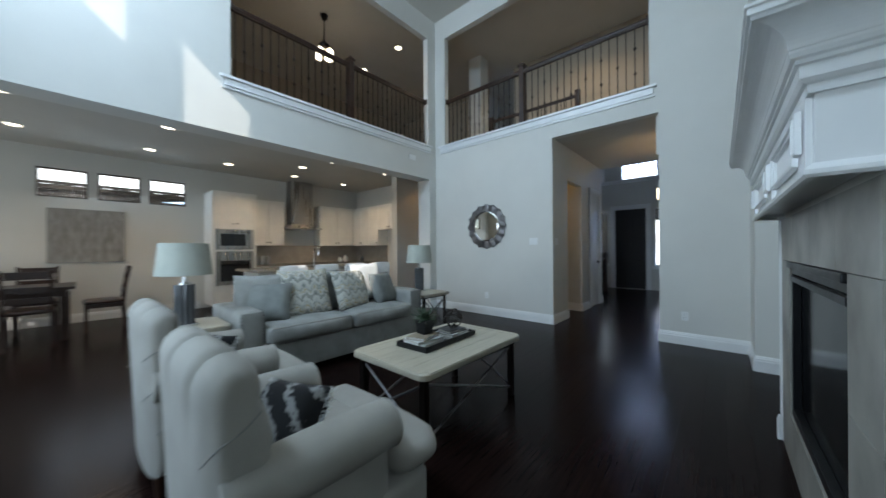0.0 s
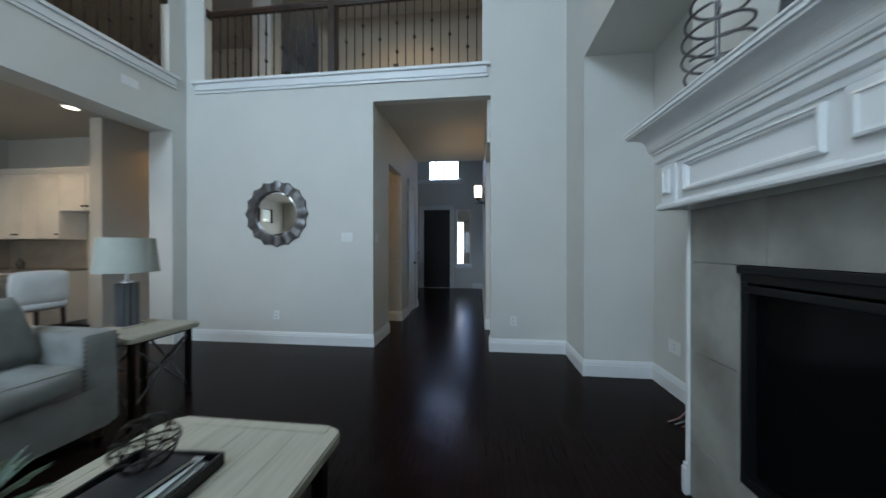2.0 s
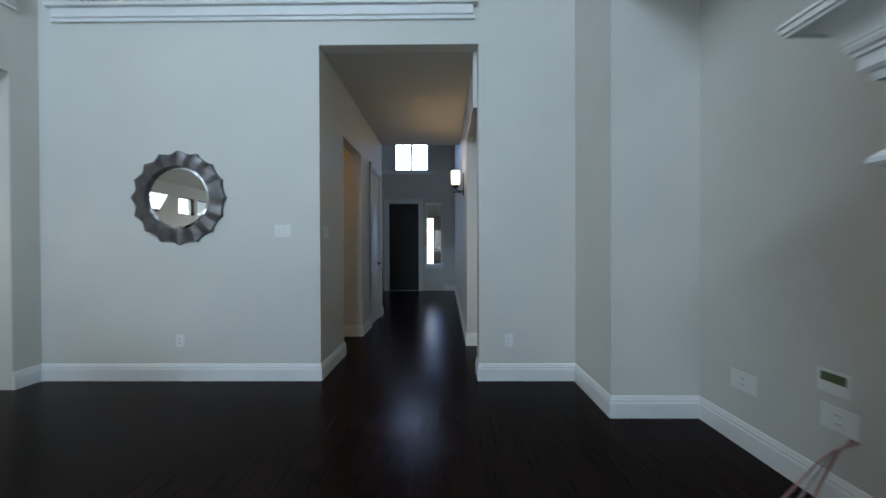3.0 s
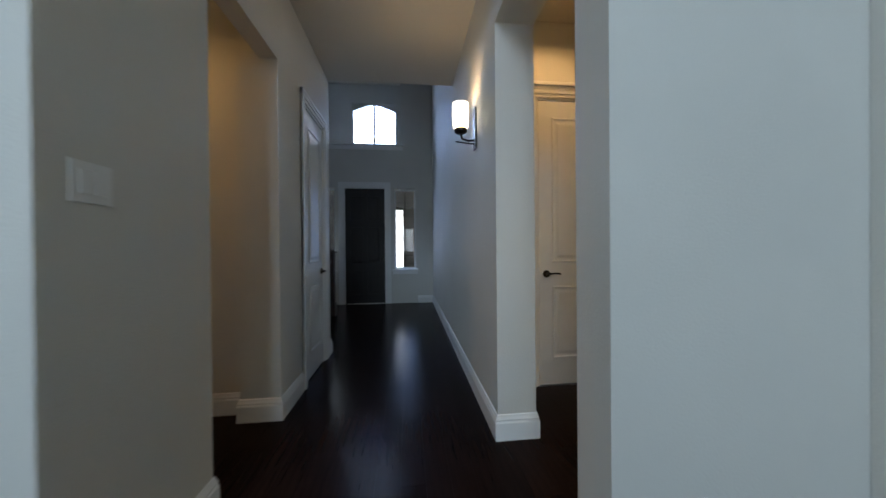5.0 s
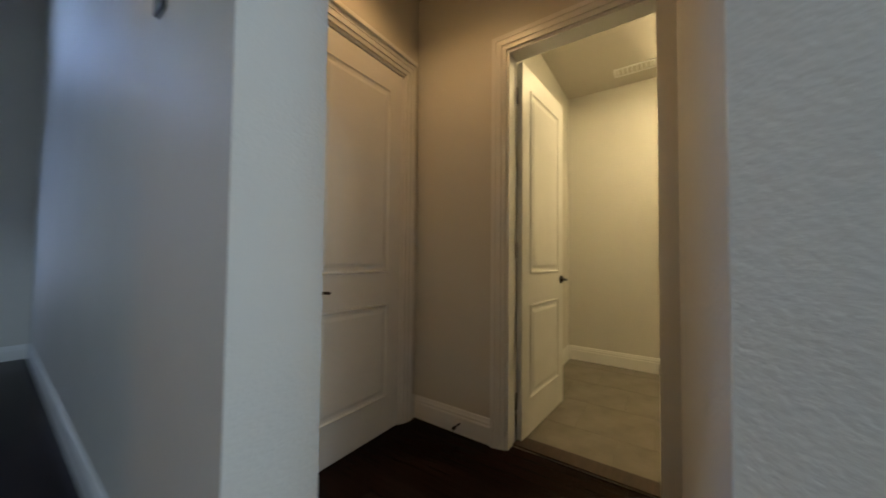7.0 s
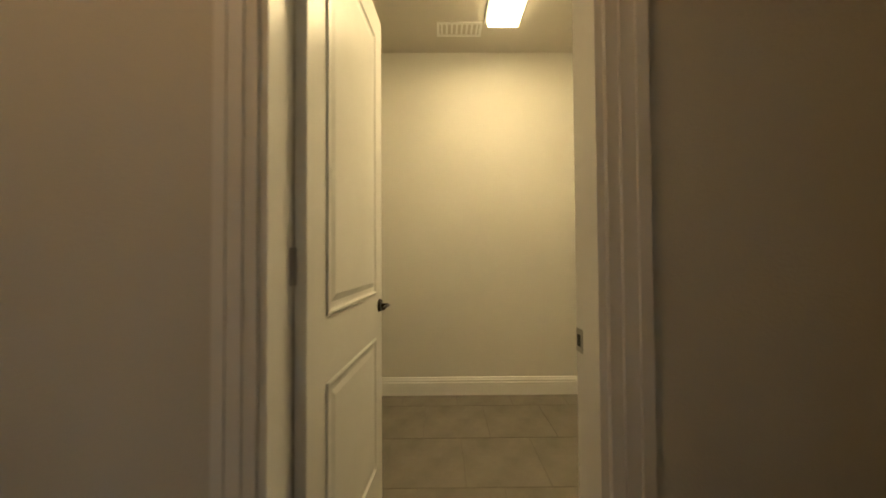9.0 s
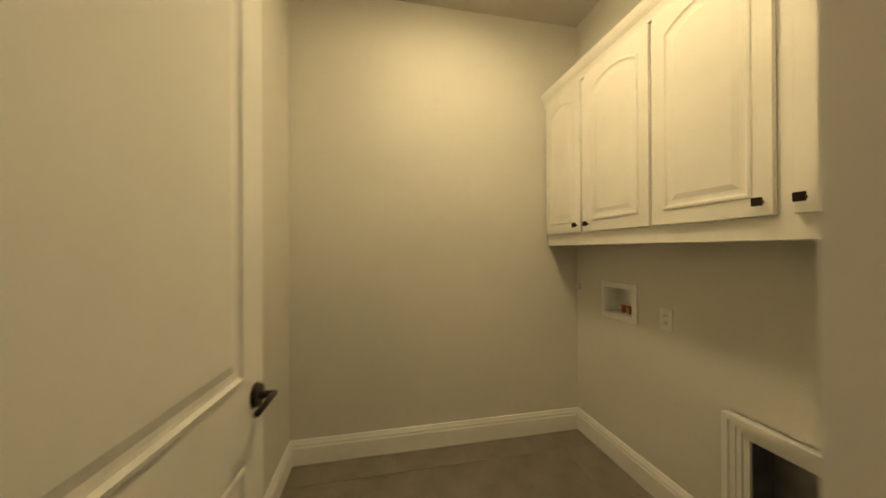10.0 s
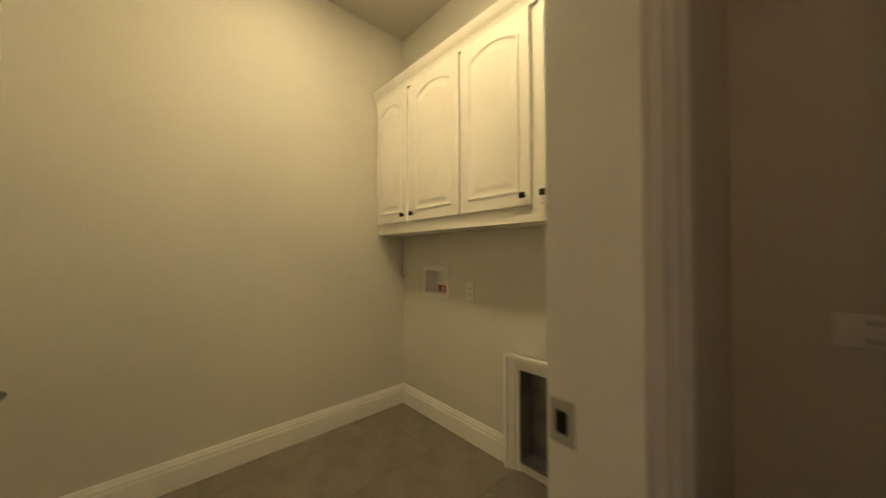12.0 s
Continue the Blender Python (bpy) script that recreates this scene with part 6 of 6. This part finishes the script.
# ---- floors, laid last ----
ob = slab("floor", -7.65, 1.86, -2.58, 11.6, -0.12, -0.004, SUBF, "dark stained wide plank floor", "floor")
plank_meshes = {}
W = 0.127
near, rest = [], []
x = -7.65
row = 0
while x < 1.80:
    random.seed(row)
    y = -2.58 - random.uniform(0, 1.2)
    x1 = min(x + W, 1.859)
    while y < 11.6:
        ln = random.choice((0.9, 1.2, 1.5, 1.8))
        y0, y1 = max(y, -2.58), min(y + ln, 11.59)
        if y1 - y0 > 0.05:
            (near if -1.75 < x < 1.5 and 0.9 < y0 and y1 < 10.8 else rest).append((x, x1, y0, y1))
        y += ln
    x += W
    row += 1
rest += near[300:]
for x0, x1, y0, y1 in near[:300]:
    key = (round(x1 - x0, 3), round(y1 - y0, 3))
    if key not in plank_meshes:
        bm = bmesh.new()
        w, l = x1 - x0, y1 - y0
        box(bm, 0.0006, w - 0.0006, 0.0006, l - 0.0006, -0.003, 0.0, 0)
        plank_meshes[key] = mesh_of("plank", bm, WOOD)
    p = new("plank", plank_meshes[key])
    p.location = (x0, y0, 0)
    p.parent = ob
verts, faces = [], []
for x0, x1, y0, y1 in rest:
    b = len(verts)
    for z in (-0.003, 0.0):
        verts += [(x0 + 0.0006, y0 + 0.0006, z), (x1 - 0.0006, y0 + 0.0006, z), (x1 - 0.0006, y1 - 0.0006, z), (x0 + 0.0006, y1 - 0.0006, z)]
    faces += [(b + 4, b + 5, b + 6, b + 7), (b, b + 1, b + 5, b + 4), (b + 1, b + 2, b + 6, b + 5), (b + 2, b + 3, b + 7, b + 6), (b + 3, b, b + 4, b + 7)]
me = bpy.data.meshes.new("far_planks")
me.from_pydata(verts, [], faces)
me.materials.append(WOOD)
fp = new("far_planks", me)
fp.parent = ob
tagged(fp, kind="stuff")

ob = slab("floor_laundry", 1.86, 3.90, 4.71, 6.75, -0.12, -0.003, GROUT, "square taupe porcelain tile floor", "floor")
S = 0.457
tile_meshes = {}
i = 0
xx = 1.86
while xx < 3.90:
    yy = 4.71 - (0.2 if i % 2 else 0.0)
    while yy < 6.75:
        a, b, c, d = xx, min(xx + S, 3.90), max(yy, 4.71), min(yy + S, 6.75)
        if d - c > 0.02 and b - a > 0.02:
            key = (round(b - a, 3), round(d - c, 3))
            if key not in tile_meshes:
                bm = bmesh.new()
                box(bm, 0.0015, b - a - 0.0015, 0.0015, d - c - 0.0015, -0.0028, 0.0)
                tile_meshes[key] = mesh_of("tile", bm, TILE)
            p = new("tile", tile_meshes[key])
            p.location = (a, c, 0)
            p.parent = ob
        yy += S
    xx += S
    i += 1
